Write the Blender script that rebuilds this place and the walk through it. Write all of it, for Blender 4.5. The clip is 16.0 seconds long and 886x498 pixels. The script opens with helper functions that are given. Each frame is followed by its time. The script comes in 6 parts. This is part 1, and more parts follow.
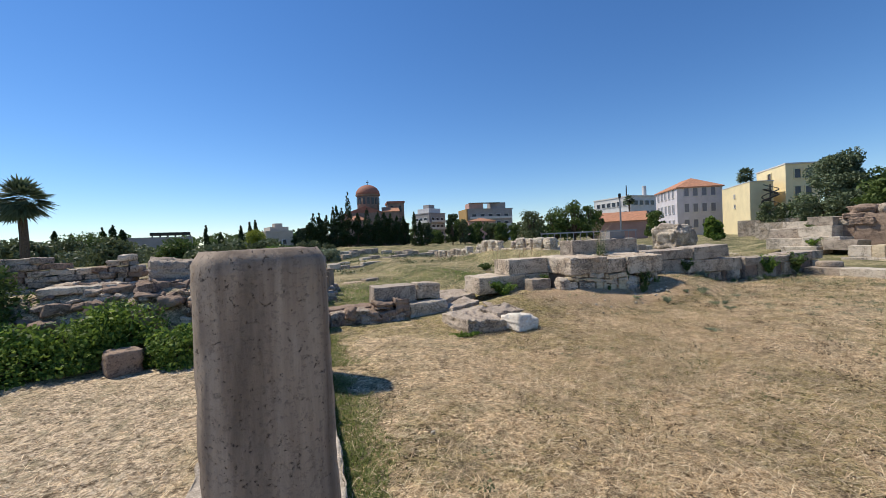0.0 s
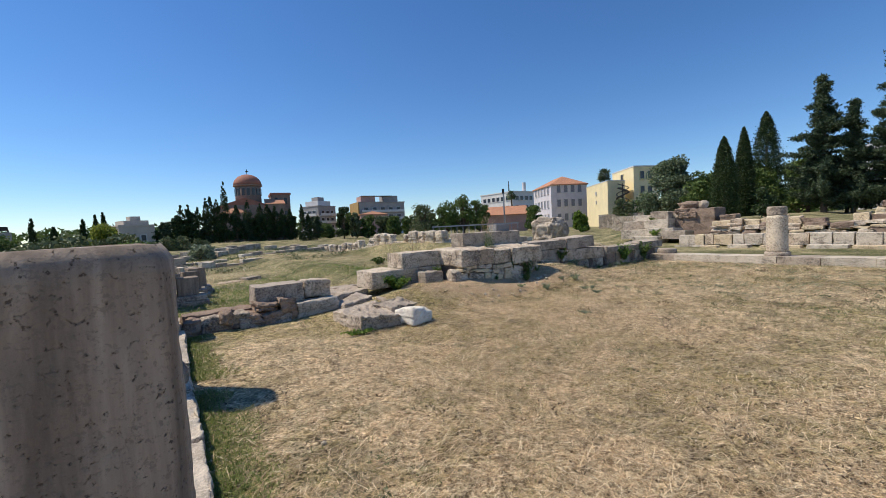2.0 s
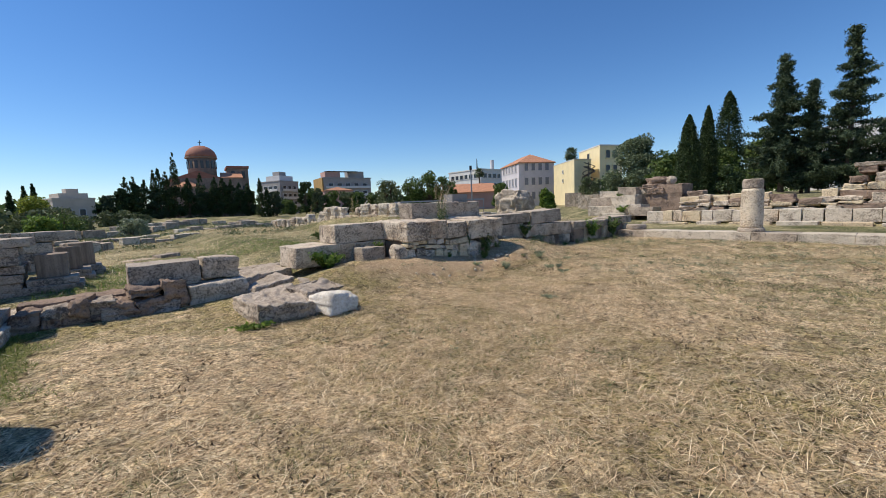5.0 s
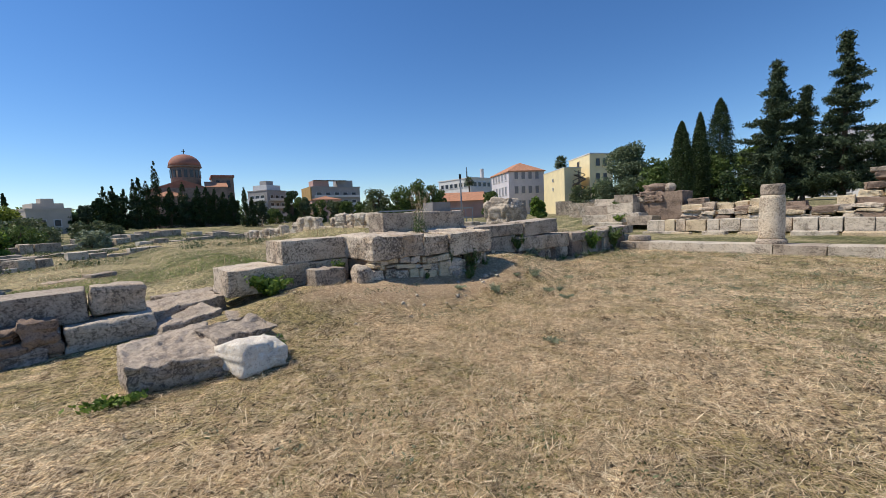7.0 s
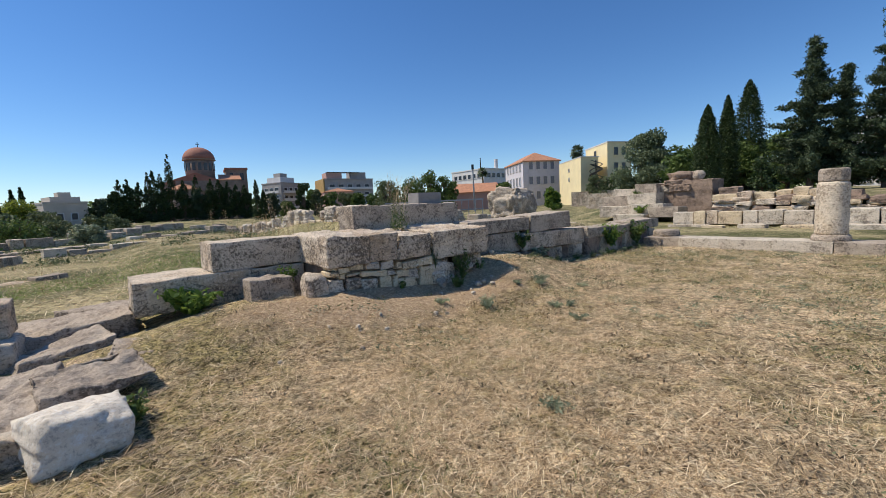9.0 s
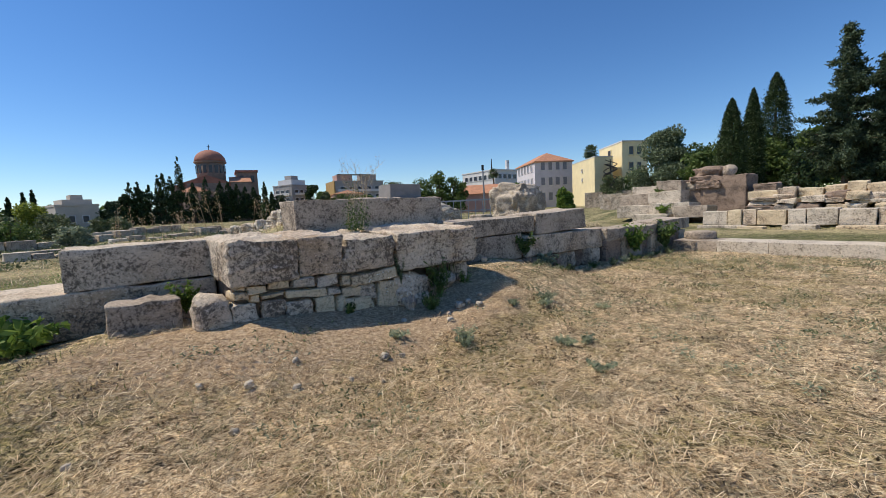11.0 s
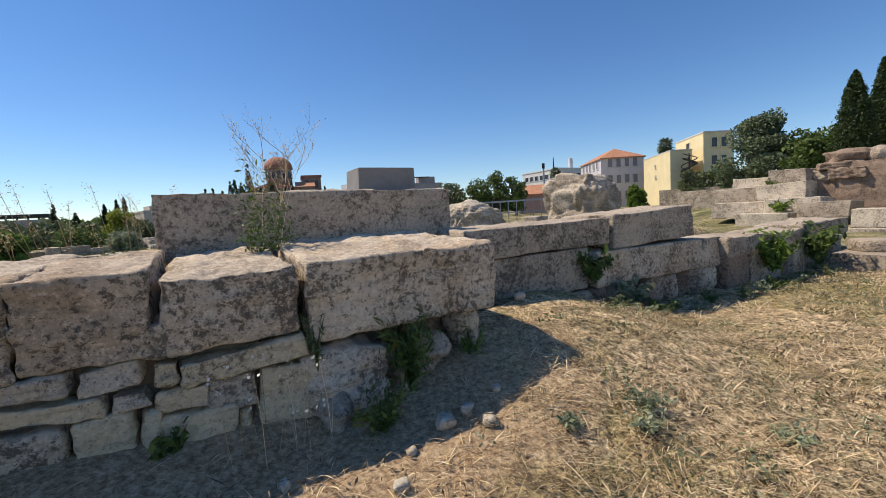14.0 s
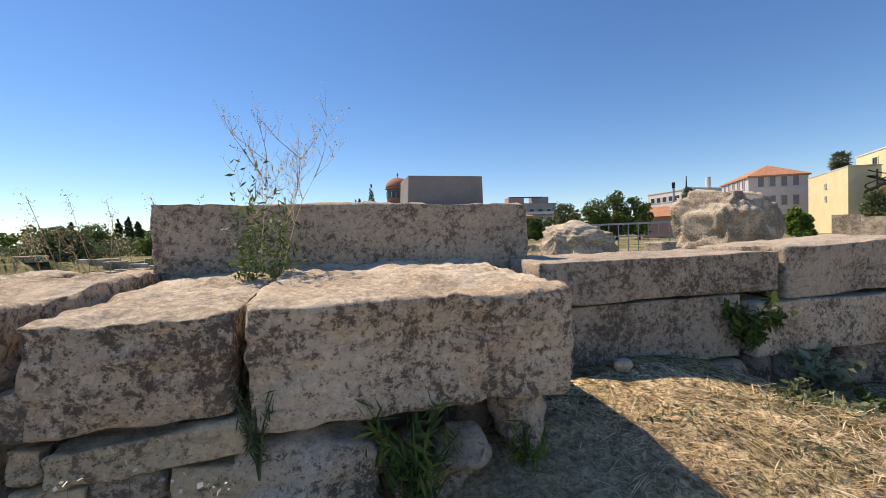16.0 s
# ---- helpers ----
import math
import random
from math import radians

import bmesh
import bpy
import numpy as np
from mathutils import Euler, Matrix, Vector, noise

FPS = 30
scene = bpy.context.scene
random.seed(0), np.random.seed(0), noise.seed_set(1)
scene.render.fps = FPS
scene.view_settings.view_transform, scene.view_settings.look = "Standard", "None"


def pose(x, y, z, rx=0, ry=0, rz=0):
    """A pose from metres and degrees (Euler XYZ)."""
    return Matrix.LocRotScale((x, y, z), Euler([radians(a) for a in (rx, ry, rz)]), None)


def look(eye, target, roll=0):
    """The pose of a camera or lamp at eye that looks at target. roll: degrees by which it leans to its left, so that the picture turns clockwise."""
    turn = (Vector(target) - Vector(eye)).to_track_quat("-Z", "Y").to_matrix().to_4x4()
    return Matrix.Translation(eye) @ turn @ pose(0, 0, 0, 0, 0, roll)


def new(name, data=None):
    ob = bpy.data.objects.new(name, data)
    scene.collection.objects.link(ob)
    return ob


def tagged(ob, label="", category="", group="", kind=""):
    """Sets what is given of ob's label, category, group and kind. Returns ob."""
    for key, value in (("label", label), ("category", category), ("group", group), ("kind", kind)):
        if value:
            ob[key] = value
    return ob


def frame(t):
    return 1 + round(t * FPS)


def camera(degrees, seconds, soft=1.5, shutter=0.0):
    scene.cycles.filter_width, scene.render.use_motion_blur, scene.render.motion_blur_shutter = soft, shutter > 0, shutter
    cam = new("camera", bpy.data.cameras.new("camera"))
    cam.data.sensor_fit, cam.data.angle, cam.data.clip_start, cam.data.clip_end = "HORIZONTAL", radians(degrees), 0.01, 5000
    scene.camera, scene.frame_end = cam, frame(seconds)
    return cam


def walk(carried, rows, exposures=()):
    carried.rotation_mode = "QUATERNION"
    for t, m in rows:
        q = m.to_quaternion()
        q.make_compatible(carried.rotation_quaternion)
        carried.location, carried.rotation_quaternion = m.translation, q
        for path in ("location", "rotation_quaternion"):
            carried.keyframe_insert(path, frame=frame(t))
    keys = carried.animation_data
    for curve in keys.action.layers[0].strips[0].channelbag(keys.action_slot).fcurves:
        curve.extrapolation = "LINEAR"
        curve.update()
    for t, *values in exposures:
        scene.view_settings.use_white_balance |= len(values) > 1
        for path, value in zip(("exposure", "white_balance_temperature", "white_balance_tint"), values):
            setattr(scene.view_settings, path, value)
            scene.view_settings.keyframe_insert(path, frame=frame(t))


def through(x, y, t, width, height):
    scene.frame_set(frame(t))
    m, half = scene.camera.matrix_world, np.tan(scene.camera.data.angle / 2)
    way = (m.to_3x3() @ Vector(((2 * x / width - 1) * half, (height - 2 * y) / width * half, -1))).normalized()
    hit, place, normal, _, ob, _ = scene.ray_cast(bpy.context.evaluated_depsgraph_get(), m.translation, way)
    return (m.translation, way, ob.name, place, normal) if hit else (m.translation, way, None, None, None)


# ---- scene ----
cam = camera(94.9, 16.0, 0.8)
PATH = [
    (0, (-1.604, -6.839, 1.69), (-2.277, -5.106, 1.645), -2.49),
    (0.5, (-1.609, -6.864, 1.689), (-2.221, -5.108, 1.629), -2.45),
    (1, (-1.586, -6.853, 1.687), (-2.076, -5.061, 1.604), -2.36),
    (1.5, (-1.588, -6.783, 1.681), (-1.925, -4.956, 1.588), -2.44),
    (2, (-1.644, -6.659, 1.686), (-1.847, -4.813, 1.588), -2.91),
    (2.5, (-1.72, -6.44, 1.678), (-1.84, -4.588, 1.561), -2.83),
    (3, (-1.651, -6.264, 1.613), (-1.732, -4.412, 1.471), -2.39),
    (3.5, (-1.527, -6.06, 1.511), (-1.581, -4.206, 1.355), -2.36),
    (6, (-1.147, -4.051, 1.417), (-1.217, -2.206, 1.197), -2.29),
    (6.5, (-1.104, -3.633, 1.425), (-1.148, -1.783, 1.242), -2.45),
    (7, (-1.012, -3.223, 1.434), (-1.033, -1.371, 1.269), -2.53),
    (7.5, (-0.857, -2.786, 1.445), (-0.87, -0.934, 1.279), -2.52),
    (8, (-0.749, -2.337, 1.423), (-0.772, -0.485, 1.251), -2.43),
    (8.5, (-0.611, -1.933, 1.419), (-0.66, -0.083, 1.237), -2.56),
    (9, (-0.477, -1.557, 1.426), (-0.567, 0.29, 1.226), -2.81),
    (11.5, (0.007, 0.795, 1.252), (-0.17, 2.637, 1.069), -3.09),
    (12, (0.023, 1.305, 1.237), (-0.211, 3.141, 1.059), -3.35),
    (12.5, (0.121, 1.777, 1.199), (-0.171, 3.605, 1.021), -3.61),
    (13, (0.162, 2.21, 1.186), (-0.165, 4.031, 0.996), -4.04),
    (13.5, (0.2, 2.692, 1.189), (-0.152, 4.509, 0.996), -4.36),
    (14, (0.281, 3.122, 1.219), (-0.133, 4.927, 1.055), -3.61),
    (14.5, (0.251, 3.521, 1.21), (-0.263, 5.304, 1.09), -2.69),
    (15, (0.264, 3.84, 1.193), (-0.39, 5.579, 1.114), -2.08),
    (15.5, (0.317, 4.101, 1.216), (-0.481, 5.781, 1.163), -1.86),
    (16, (0.334, 4.184, 1.223), (-0.546, 5.822, 1.172), -1.8),
]
walk(cam, [(t, look(e, g, r)) for t, e, g, r in PATH], [(0, 0.05, 6500, 10), (9, 0.02, 6500, 10), (12.5, 0.02, 6600, 10), (14, 0.12, 7000, 12), (16, 0.30, 7500, 14)])


# ---- light ----
world = bpy.data.worlds.new("sky")
scene.world = world
world.use_nodes = True
wn = world.node_tree.nodes
sky = wn.new("ShaderNodeTexSky")
sky.sky_type, sky.sun_disc = "NISHITA", False
SUN_ELEV = radians(54)
SUN_TO = Vector((-math.cos(SUN_ELEV) * 0.999, math.cos(SUN_ELEV) * 0.04, math.sin(SUN_ELEV)))
sky.sun_elevation = SUN_ELEV
sky.sun_rotation = math.atan2(SUN_TO.x, SUN_TO.y)
sky.altitude, sky.air_density, sky.dust_density, sky.ozone_density = 300, 1.0, 0.0, 6.0
hue = wn.new("ShaderNodeHueSaturation")
hue.inputs["Saturation"].default_value = 1.16
hue.inputs["Hue"].default_value = 0.504
world.node_tree.links.new(sky.outputs[0], hue.inputs["Color"])
world.node_tree.links.new(hue.outputs[0], wn["Background"].inputs[0])
wn["Background"].inputs[1].default_value = 0.127
sun_data = bpy.data.lights.new("sun", "SUN")
sun_data.energy, sun_data.angle, sun_data.color = 4.35, radians(0.53), (1.0, 0.90, 0.75)
sun = new("sun", sun_data)
sun.matrix_world = look(SUN_TO * 50, (0, 0, 0))

# ---- helpers ----
ANG = math.atan2(0.678, 0.735)
DU, DV = Vector((0.735, 0.678, 0)), Vector((-0.678, 0.735, 0))


def at_uv(u, v, z=0.0):
    """World place of a point given along and across the ruin's main wall."""
    return DU * u + DV * v + Vector((0, 0, z))


def to_uv(x, y):
    return x * 0.735 + y * 0.678, -x * 0.678 + y * 0.735


def smooth(a, b, x):
    """0 at a to 1 at b, eased; a may lie above b."""
    t = min(1, max(0, (x - a) / (b - a)))
    return t * t * (3 - 2 * t)


def bump2(u, v, cu, cv, ru, rv):
    return math.exp(-((u - cu) / ru) ** 2 - ((v - cv) / rv) ** 2)


def ground_z(x, y):
    u, v = to_uv(x, y)
    z = -0.11
    z += 0.30 * smooth(2.9, 4.6, v) * smooth(-1.6, 0.2, u) * (1 - smooth(5.2, 7.2, u))
    z += 0.14 * bump2(u, v, 4.6, 4.7, 1.0, 0.9)
    z += 0.12 * bump2(u, v, -0.6, 4.4, 1.2, 1.3)
    z -= 0.10 * bump2(u, v, 2.9, 4.2, 0.9, 0.35)
    z += 0.13 * bump2(u, v, 5.2, 5.1, 0.7, 0.35)
    z += 0.11 * bump2(u, v, -1.5, 4.5, 0.9, 1.1)
    z += 0.09 * bump2(u, v, 1.2, 4.3, 1.1, 0.9)
    z += 0.20 * smooth(5.6, 7.5, v) * (1 - smooth(4, 6, u))
    z += 0.75 * smooth(5.7, 6.6, v) * smooth(3.6, 5.2, u) * (1 - smooth(10.5, 12.5, u)) * (1 - smooth(14, 24, v))
    east, near = 1 - smooth(9, 20, v), 1 - smooth(4.6, 6.2, v)
    z += east * (0.18 * smooth(11.7, 12.2, u) + (0.75 - 0.7 * near) * smooth(21.8, 27, u) + 0.45 * smooth(18.6, 24, u) + near * 0.42 * smooth(16.9, 17.4, u))
    z += near * east * 0.45 * (smooth(18.6, 19.2, u) - smooth(18.6, 24, u))
    z += 1.12 * smooth(3.9, 5.4, v) * smooth(-6.5, -7.3, u) * (1 - smooth(16, 30, v)) * (1 - smooth(-18, -26, u))
    far = smooth(20, 90, math.hypot(u, v - 4))
    z += far * 0.5 * noise.noise(Vector((x * 0.013, y * 0.013, 3.1)))
    z += 1.0 * bump2(x, y, -66, 100, 26, 22)
    z += 0.030 * noise.noise(Vector((x * 0.9, y * 0.9, 0.0))) + 0.012 * noise.noise(Vector((x * 3.3, y * 3.3, 5.0)))
    return z


def link_mesh(name, mesh, material, parent=None, label=""):
    ob = new(name, mesh)
    if material and not mesh.materials:
        mesh.materials.append(material)
    if parent is not None:
        ob.parent = parent
    if label:
        ob["label"] = label
    return ob


def part(name, bm, material, parent=None, label="", flat=True):
    mesh = bpy.data.meshes.new(name)
    if not flat:
        for f in bm.faces:
            f.smooth = True
    bm.to_mesh(mesh)
    bm.free()
    return link_mesh(name, mesh, material, parent, label)


def thing(name, label, category, place=(0, 0, 0), turn=0.0, group="", kind=""):
    ob = new(name)
    ob.matrix_basis = pose(*place, 0, 0, math.degrees(turn))
    return tagged(ob, label, category, group, kind)


def np_mesh(name, verts, faces):
    """A mesh from arrays: verts (n, 3), faces (m, k)."""
    verts, faces = np.asarray(verts, dtype=np.float32), np.asarray(faces, dtype=np.int32)
    mesh = bpy.data.meshes.new(name)
    k = faces.shape[1]
    mesh.vertices.add(len(verts))
    mesh.vertices.foreach_set("co", verts.ravel())
    mesh.loops.add(faces.size)
    mesh.loops.foreach_set("vertex_index", faces.ravel())
    mesh.polygons.add(len(faces))
    mesh.polygons.foreach_set("loop_start", np.arange(0, faces.size, k, dtype=np.int32))
    mesh.polygons.foreach_set("loop_total", np.full(len(faces), k, dtype=np.int32))
    mesh.update(calc_edges=True)
    return mesh


def box_bm(x0, x1, y0, y1, z0, z1, bm=None, m=None):
    bm = bm or bmesh.new()
    vs = [bm.verts.new(Vector((x, y, z)) if m is None else m @ Vector((x, y, z))) for z in (z0, z1) for y in (y0, y1) for x in (x0, x1)]
    for f in ((0, 2, 3, 1), (4, 5, 7, 6), (0, 1, 5, 4), (2, 6, 7, 3), (0, 4, 6, 2), (1, 3, 7, 5)):
        bm.faces.new([vs[i] for i in f])
    return bm


def tube_bm(rings, n=12, bm=None, cap=True):
    """Rings of (centre, radius) or (centre, rx, ry, power), joined; the axis is roughly upright."""
    bm = bm or bmesh.new()
    last = None
    for r in rings:
        c, rx = Vector(r[0]), r[1]
        ry = r[2] if len(r) > 2 else rx
        pw = r[3] if len(r) > 3 else 2
        ring = []
        for i in range(n):
            a = 2 * math.pi * i / n
            ca, sa = math.cos(a), math.sin(a)
            k = (abs(ca) ** pw + abs(sa) ** pw) ** (-1 / pw)
            ring.append(bm.verts.new(c + Vector((rx * k * ca, ry * k * sa, 0))))
        if last:
            for i in range(n):
                bm.faces.new((last[i], last[(i + 1) % n], ring[(i + 1) % n], ring[i]))
        elif cap:
            bm.faces.new(ring[::-1])
        last = ring
    if cap:
        bm.faces.new(last)
    return bm


def limb_bm(points, radii, n=6, bm=None):
    """A tapered branch along points."""
    bm = bm or bmesh.new()
    last = None
    for i, p in enumerate(points):
        p = Vector(p)
        q = Vector(points[min(i + 1, len(points) - 1)]) - Vector(points[max(i - 1, 0)])
        rot = q.to_track_quat("Z", "Y")
        ring = [bm.verts.new(p + rot @ Vector((radii[i] * math.cos(2 * math.pi * k / n), radii[i] * math.sin(2 * math.pi * k / n), 0))) for k in range(n)]
        if last:
            for k in range(n):
                bm.faces.new((last[k], last[(k + 1) % n], ring[(k + 1) % n], ring[k]))
        last = ring
    bm.faces.new(last)
    return bm


def spaced(length, n, edge):
    """Stations along a side, close together at both ends so that edges stay crisp."""
    inner = [edge * 2.6 + (length - edge * 5.2) * i / n for i in range(n + 1)]
    return [0.0, edge] + inner + [length - edge, length]


def stone_mesh(name, lx, ly, lz, seed, chip=0.035, rough=0.012, step=0.07, lean=0.0, top_wear=0.0, taper=0.0, jitter=0.0):
    """A worn block, centred on its base: crisp chipped edges, uneven faces, corners out of true."""
    chip *= 0.72
    gx, gy, gz = (spaced(s, max(2, min(48, int(round(s / step)))), min(0.4 * chip, 0.1 * s)) for s in (lx, ly, lz))
    nx, ny, nz = len(gx) - 1, len(gy) - 1, len(gz) - 1
    rnd = random.Random(seed * 13 + 5)
    corner = [Vector((rnd.uniform(-1, 1), rnd.uniform(-1, 1), rnd.uniform(-1, 1))) * jitter for _ in range(8)]
    off = Vector((seed * 7.31, seed * 3.17, seed * 1.73))
    idx, verts, faces = {}, [], []
    hx, hy, hz = lx / 2, ly / 2, lz / 2

    def vert(i, j, k):
        key = (i, j, k)
        if key in idx:
            return idx[key]
        p = Vector((-hx + gx[i], -hy + gy[j], -hz + gz[k]))
        fx, fy, fz = gx[i] / lx, gy[j] / ly, gz[k] / lz
        r = chip * (0.22 + 1.5 * max(0, noise.noise(p * 3.1 + off)) + 0.9 * max(0, noise.noise(p * 10 + off)))
        r = min(r, 0.49 * min(lx, ly, lz))
        q = Vector((max(-(hx - r), min(hx - r, p.x)), max(-(hy - r), min(hy - r, p.y)), max(-(hz - r), min(hz - r, p.z))))
        away = p - q
        if away.length > 1e-9:
            nrm = away.normalized()
            p = q + nrm * r
            d = noise.noise(p * 2.3 + off) * rough * 1.3 + noise.noise(p * 7.7 + off) * rough + noise.noise(p * 19 + off) * rough * 0.8
            d += noise.noise(Vector((p.x * 1.4, p.y * 1.4, p.z * 17)) + off) * rough * 0.8 * (1 - abs(nrm.z))
            if top_wear and nrm.z > 0.5:
                d += top_wear * (noise.noise(p * 4.2 + off * 2) + 0.7 * noise.noise(p * 11 + off) - 0.2 + 1.1 * math.floor(4 * noise.noise(Vector((p.x * 1.3, p.y * 3.4, 0)) + off)) / 4)
            p += nrm * d
        if jitter:
            for c in range(8):
                p += corner[c] * ((fx if c & 1 else 1 - fx) * (fy if c & 2 else 1 - fy) * (fz if c & 4 else 1 - fz))
        w = 1 - taper * (p.z + hz) / lz
        verts.append((p.x * w + lean * (p.z + hz), p.y * w, p.z + hz))
        idx[key] = len(verts) - 1
        return idx[key]

    for i in range(nx):
        for j in range(ny):
            faces.append((vert(i, j, 0), vert(i, j + 1, 0), vert(i + 1, j + 1, 0), vert(i + 1, j, 0)))
            faces.append((vert(i, j, nz), vert(i + 1, j, nz), vert(i + 1, j + 1, nz), vert(i, j + 1, nz)))
    for i in range(nx):
        for k in range(nz):
            faces.append((vert(i, 0, k), vert(i + 1, 0, k), vert(i + 1, 0, k + 1), vert(i, 0, k + 1)))
            faces.append((vert(i, ny, k), vert(i, ny, k + 1), vert(i + 1, ny, k + 1), vert(i + 1, ny, k)))
    for j in range(ny):
        for k in range(nz):
            faces.append((vert(0, j, k), vert(0, j, k + 1), vert(0, j + 1, k + 1), vert(0, j + 1, k)))
            faces.append((vert(nx, j, k), vert(nx, j + 1, k), vert(nx, j + 1, k + 1), vert(nx, j, k + 1)))
    mesh = np_mesh(name, verts, faces)
    mesh.polygons.foreach_set("use_smooth", np.ones(len(mesh.polygons), dtype=bool))
    return mesh


def boulder_mesh(name, lx, ly, lz, seed, rough=0.22, sub=3):
    """An irregular boulder, centred on its base."""
    bm = bmesh.new()
    bmesh.ops.create_icosphere(bm, subdivisions=sub, radius=1.0)
    off = Vector((seed * 5.1, seed * 2.7, seed))
    for v in bm.verts:
        n = v.co.normalized()
        p = Vector((math.copysign(abs(n.x) ** 0.65, n.x), math.copysign(abs(n.y) ** 0.65, n.y), math.copysign(abs(n.z) ** 0.7, n.z)))
        k = 1 + rough * (1.4 * noise.noise(n * 1.3 + off) + 0.8 * noise.noise(n * 3.1 + off) + 0.4 * noise.noise(n * 7 + off) + 0.2 * noise.noise(n * 15 + off))
        if sub > 3:
            k += 0.9 * rough * (0.35 * (0.5 - abs(noise.noise(n * 5 + off))) + 0.3 * (0.4 - abs(noise.noise(n * 11 + off * 2))) + 0.22 * noise.noise(n * 23 + off))
        v.co = Vector((p.x * k * lx * 0.46, p.y * k * ly * 0.46, max(-0.5, p.z * k * 0.5) * lz + lz * 0.5))
    for f in bm.faces:
        f.smooth = True
    mesh = bpy.data.meshes.new(name)
    bm.to_mesh(mesh)
    bm.free()
    return mesh


def uv_part(name, mesh, material, parent, u, v, z, turn=0.0, label="", tilt=(0, 0)):
    """A part of a thing whose empty stands at the origin."""
    ob = link_mesh(name, mesh, material, parent, label)
    p = at_uv(u, v, z)
    ob.matrix_basis = pose(p.x, p.y, p.z, tilt[0], tilt[1], math.degrees(ANG) + turn)
    return ob


def block(parent, u0, u1, v0, v1, z0, z1, seed, material, name="stone_block", chip=0.035, rough=0.010, step=0.07, turn=0.0, label="", tilt=(0, 0), top_wear=0.0, taper=0.0, jitter=0.012):
    mesh = stone_mesh(name, u1 - u0, v1 - v0, z1 - z0, seed, chip, rough, step, 0.0, top_wear, taper, jitter)
    return uv_part(name, mesh, material, parent, (u0 + u1) / 2, (v0 + v1) / 2, z0, turn, label, tilt)


def loose(name, mesh, material, u, v, z, label, category="stone", turn=0.0, group="", tilt=(0, 0)):
    ob = uv_part(name, mesh, material, None, u, v, z, turn, "", tilt)
    return tagged(ob, label, category, group)


# ---- materials ----
def node_mat(name):
    m = bpy.data.materials.new(name)
    m.use_nodes = True
    return m, m.node_tree.nodes, m.node_tree.links, m.node_tree.nodes["Principled BSDF"]


def coords(nodes, links, spread=40.0):
    tc, oi = nodes.new("ShaderNodeTexCoord"), nodes.new("ShaderNodeObjectInfo")
    mul, add = nodes.new("ShaderNodeMath"), nodes.new("ShaderNodeVectorMath")
    mul.operation, mul.inputs[1].default_value, add.operation = "MULTIPLY", spread, "ADD"
    links.new(oi.outputs["Random"], mul.inputs[0])
    links.new(tc.outputs["Object"], add.inputs[0])
    links.new(mul.outputs[0], add.inputs[1])
    return add.outputs[0], oi.outputs["Random"]


def tex(nodes, links, vec, scale, detail=5.0, rough=0.6, dist=0.0):
    n = nodes.new("ShaderNodeTexNoise")
    n.inputs["Scale"].default_value, n.inputs["Detail"].default_value = scale, detail
    n.inputs["Roughness"].default_value, n.inputs["Distortion"].default_value = rough, dist
    links.new(vec, n.inputs["Vector"])
    return n.outputs["Fac"]


def ramp(nodes, links, fac, stops):
    r = nodes.new("ShaderNodeValToRGB")
    while len(r.color_ramp.elements) < len(stops):
        r.color_ramp.elements.new(0.5)
    for e, (p, c) in zip(r.color_ramp.elements, stops):
        e.position, e.color = p, (*c, 1) if not isinstance(c, float) else (c, c, c, 1)
    links.new(fac, r.inputs[0])
    return r.outputs[0]


def mix(nodes, links, fac, a, b, kind="MIX"):
    n = nodes.new("ShaderNodeMix")
    n.data_type, n.blend_type = "RGBA", kind
    for value, socket in ((fac, n.inputs[0]), (a, n.inputs[6]), (b, n.inputs[7])):
        if isinstance(value, tuple):
            socket.default_value = (*value, 1)
        elif isinstance(value, float):
            socket.default_value = value
        else:
            links.new(value, socket)
    return n.outputs[2]


def bumpy(nodes, links, bsdf, height, strength, distance, chain=None):
    b = nodes.new("ShaderNodeBump")
    b.inputs["Strength"].default_value, b.inputs["Distance"].default_value = strength, distance
    links.new(height, b.inputs["Height"])
    if chain is not None:
        links.new(chain, b.inputs["Normal"])
    links.new(b.outputs[0], bsdf.inputs["Normal"])
    return b.outputs[0]


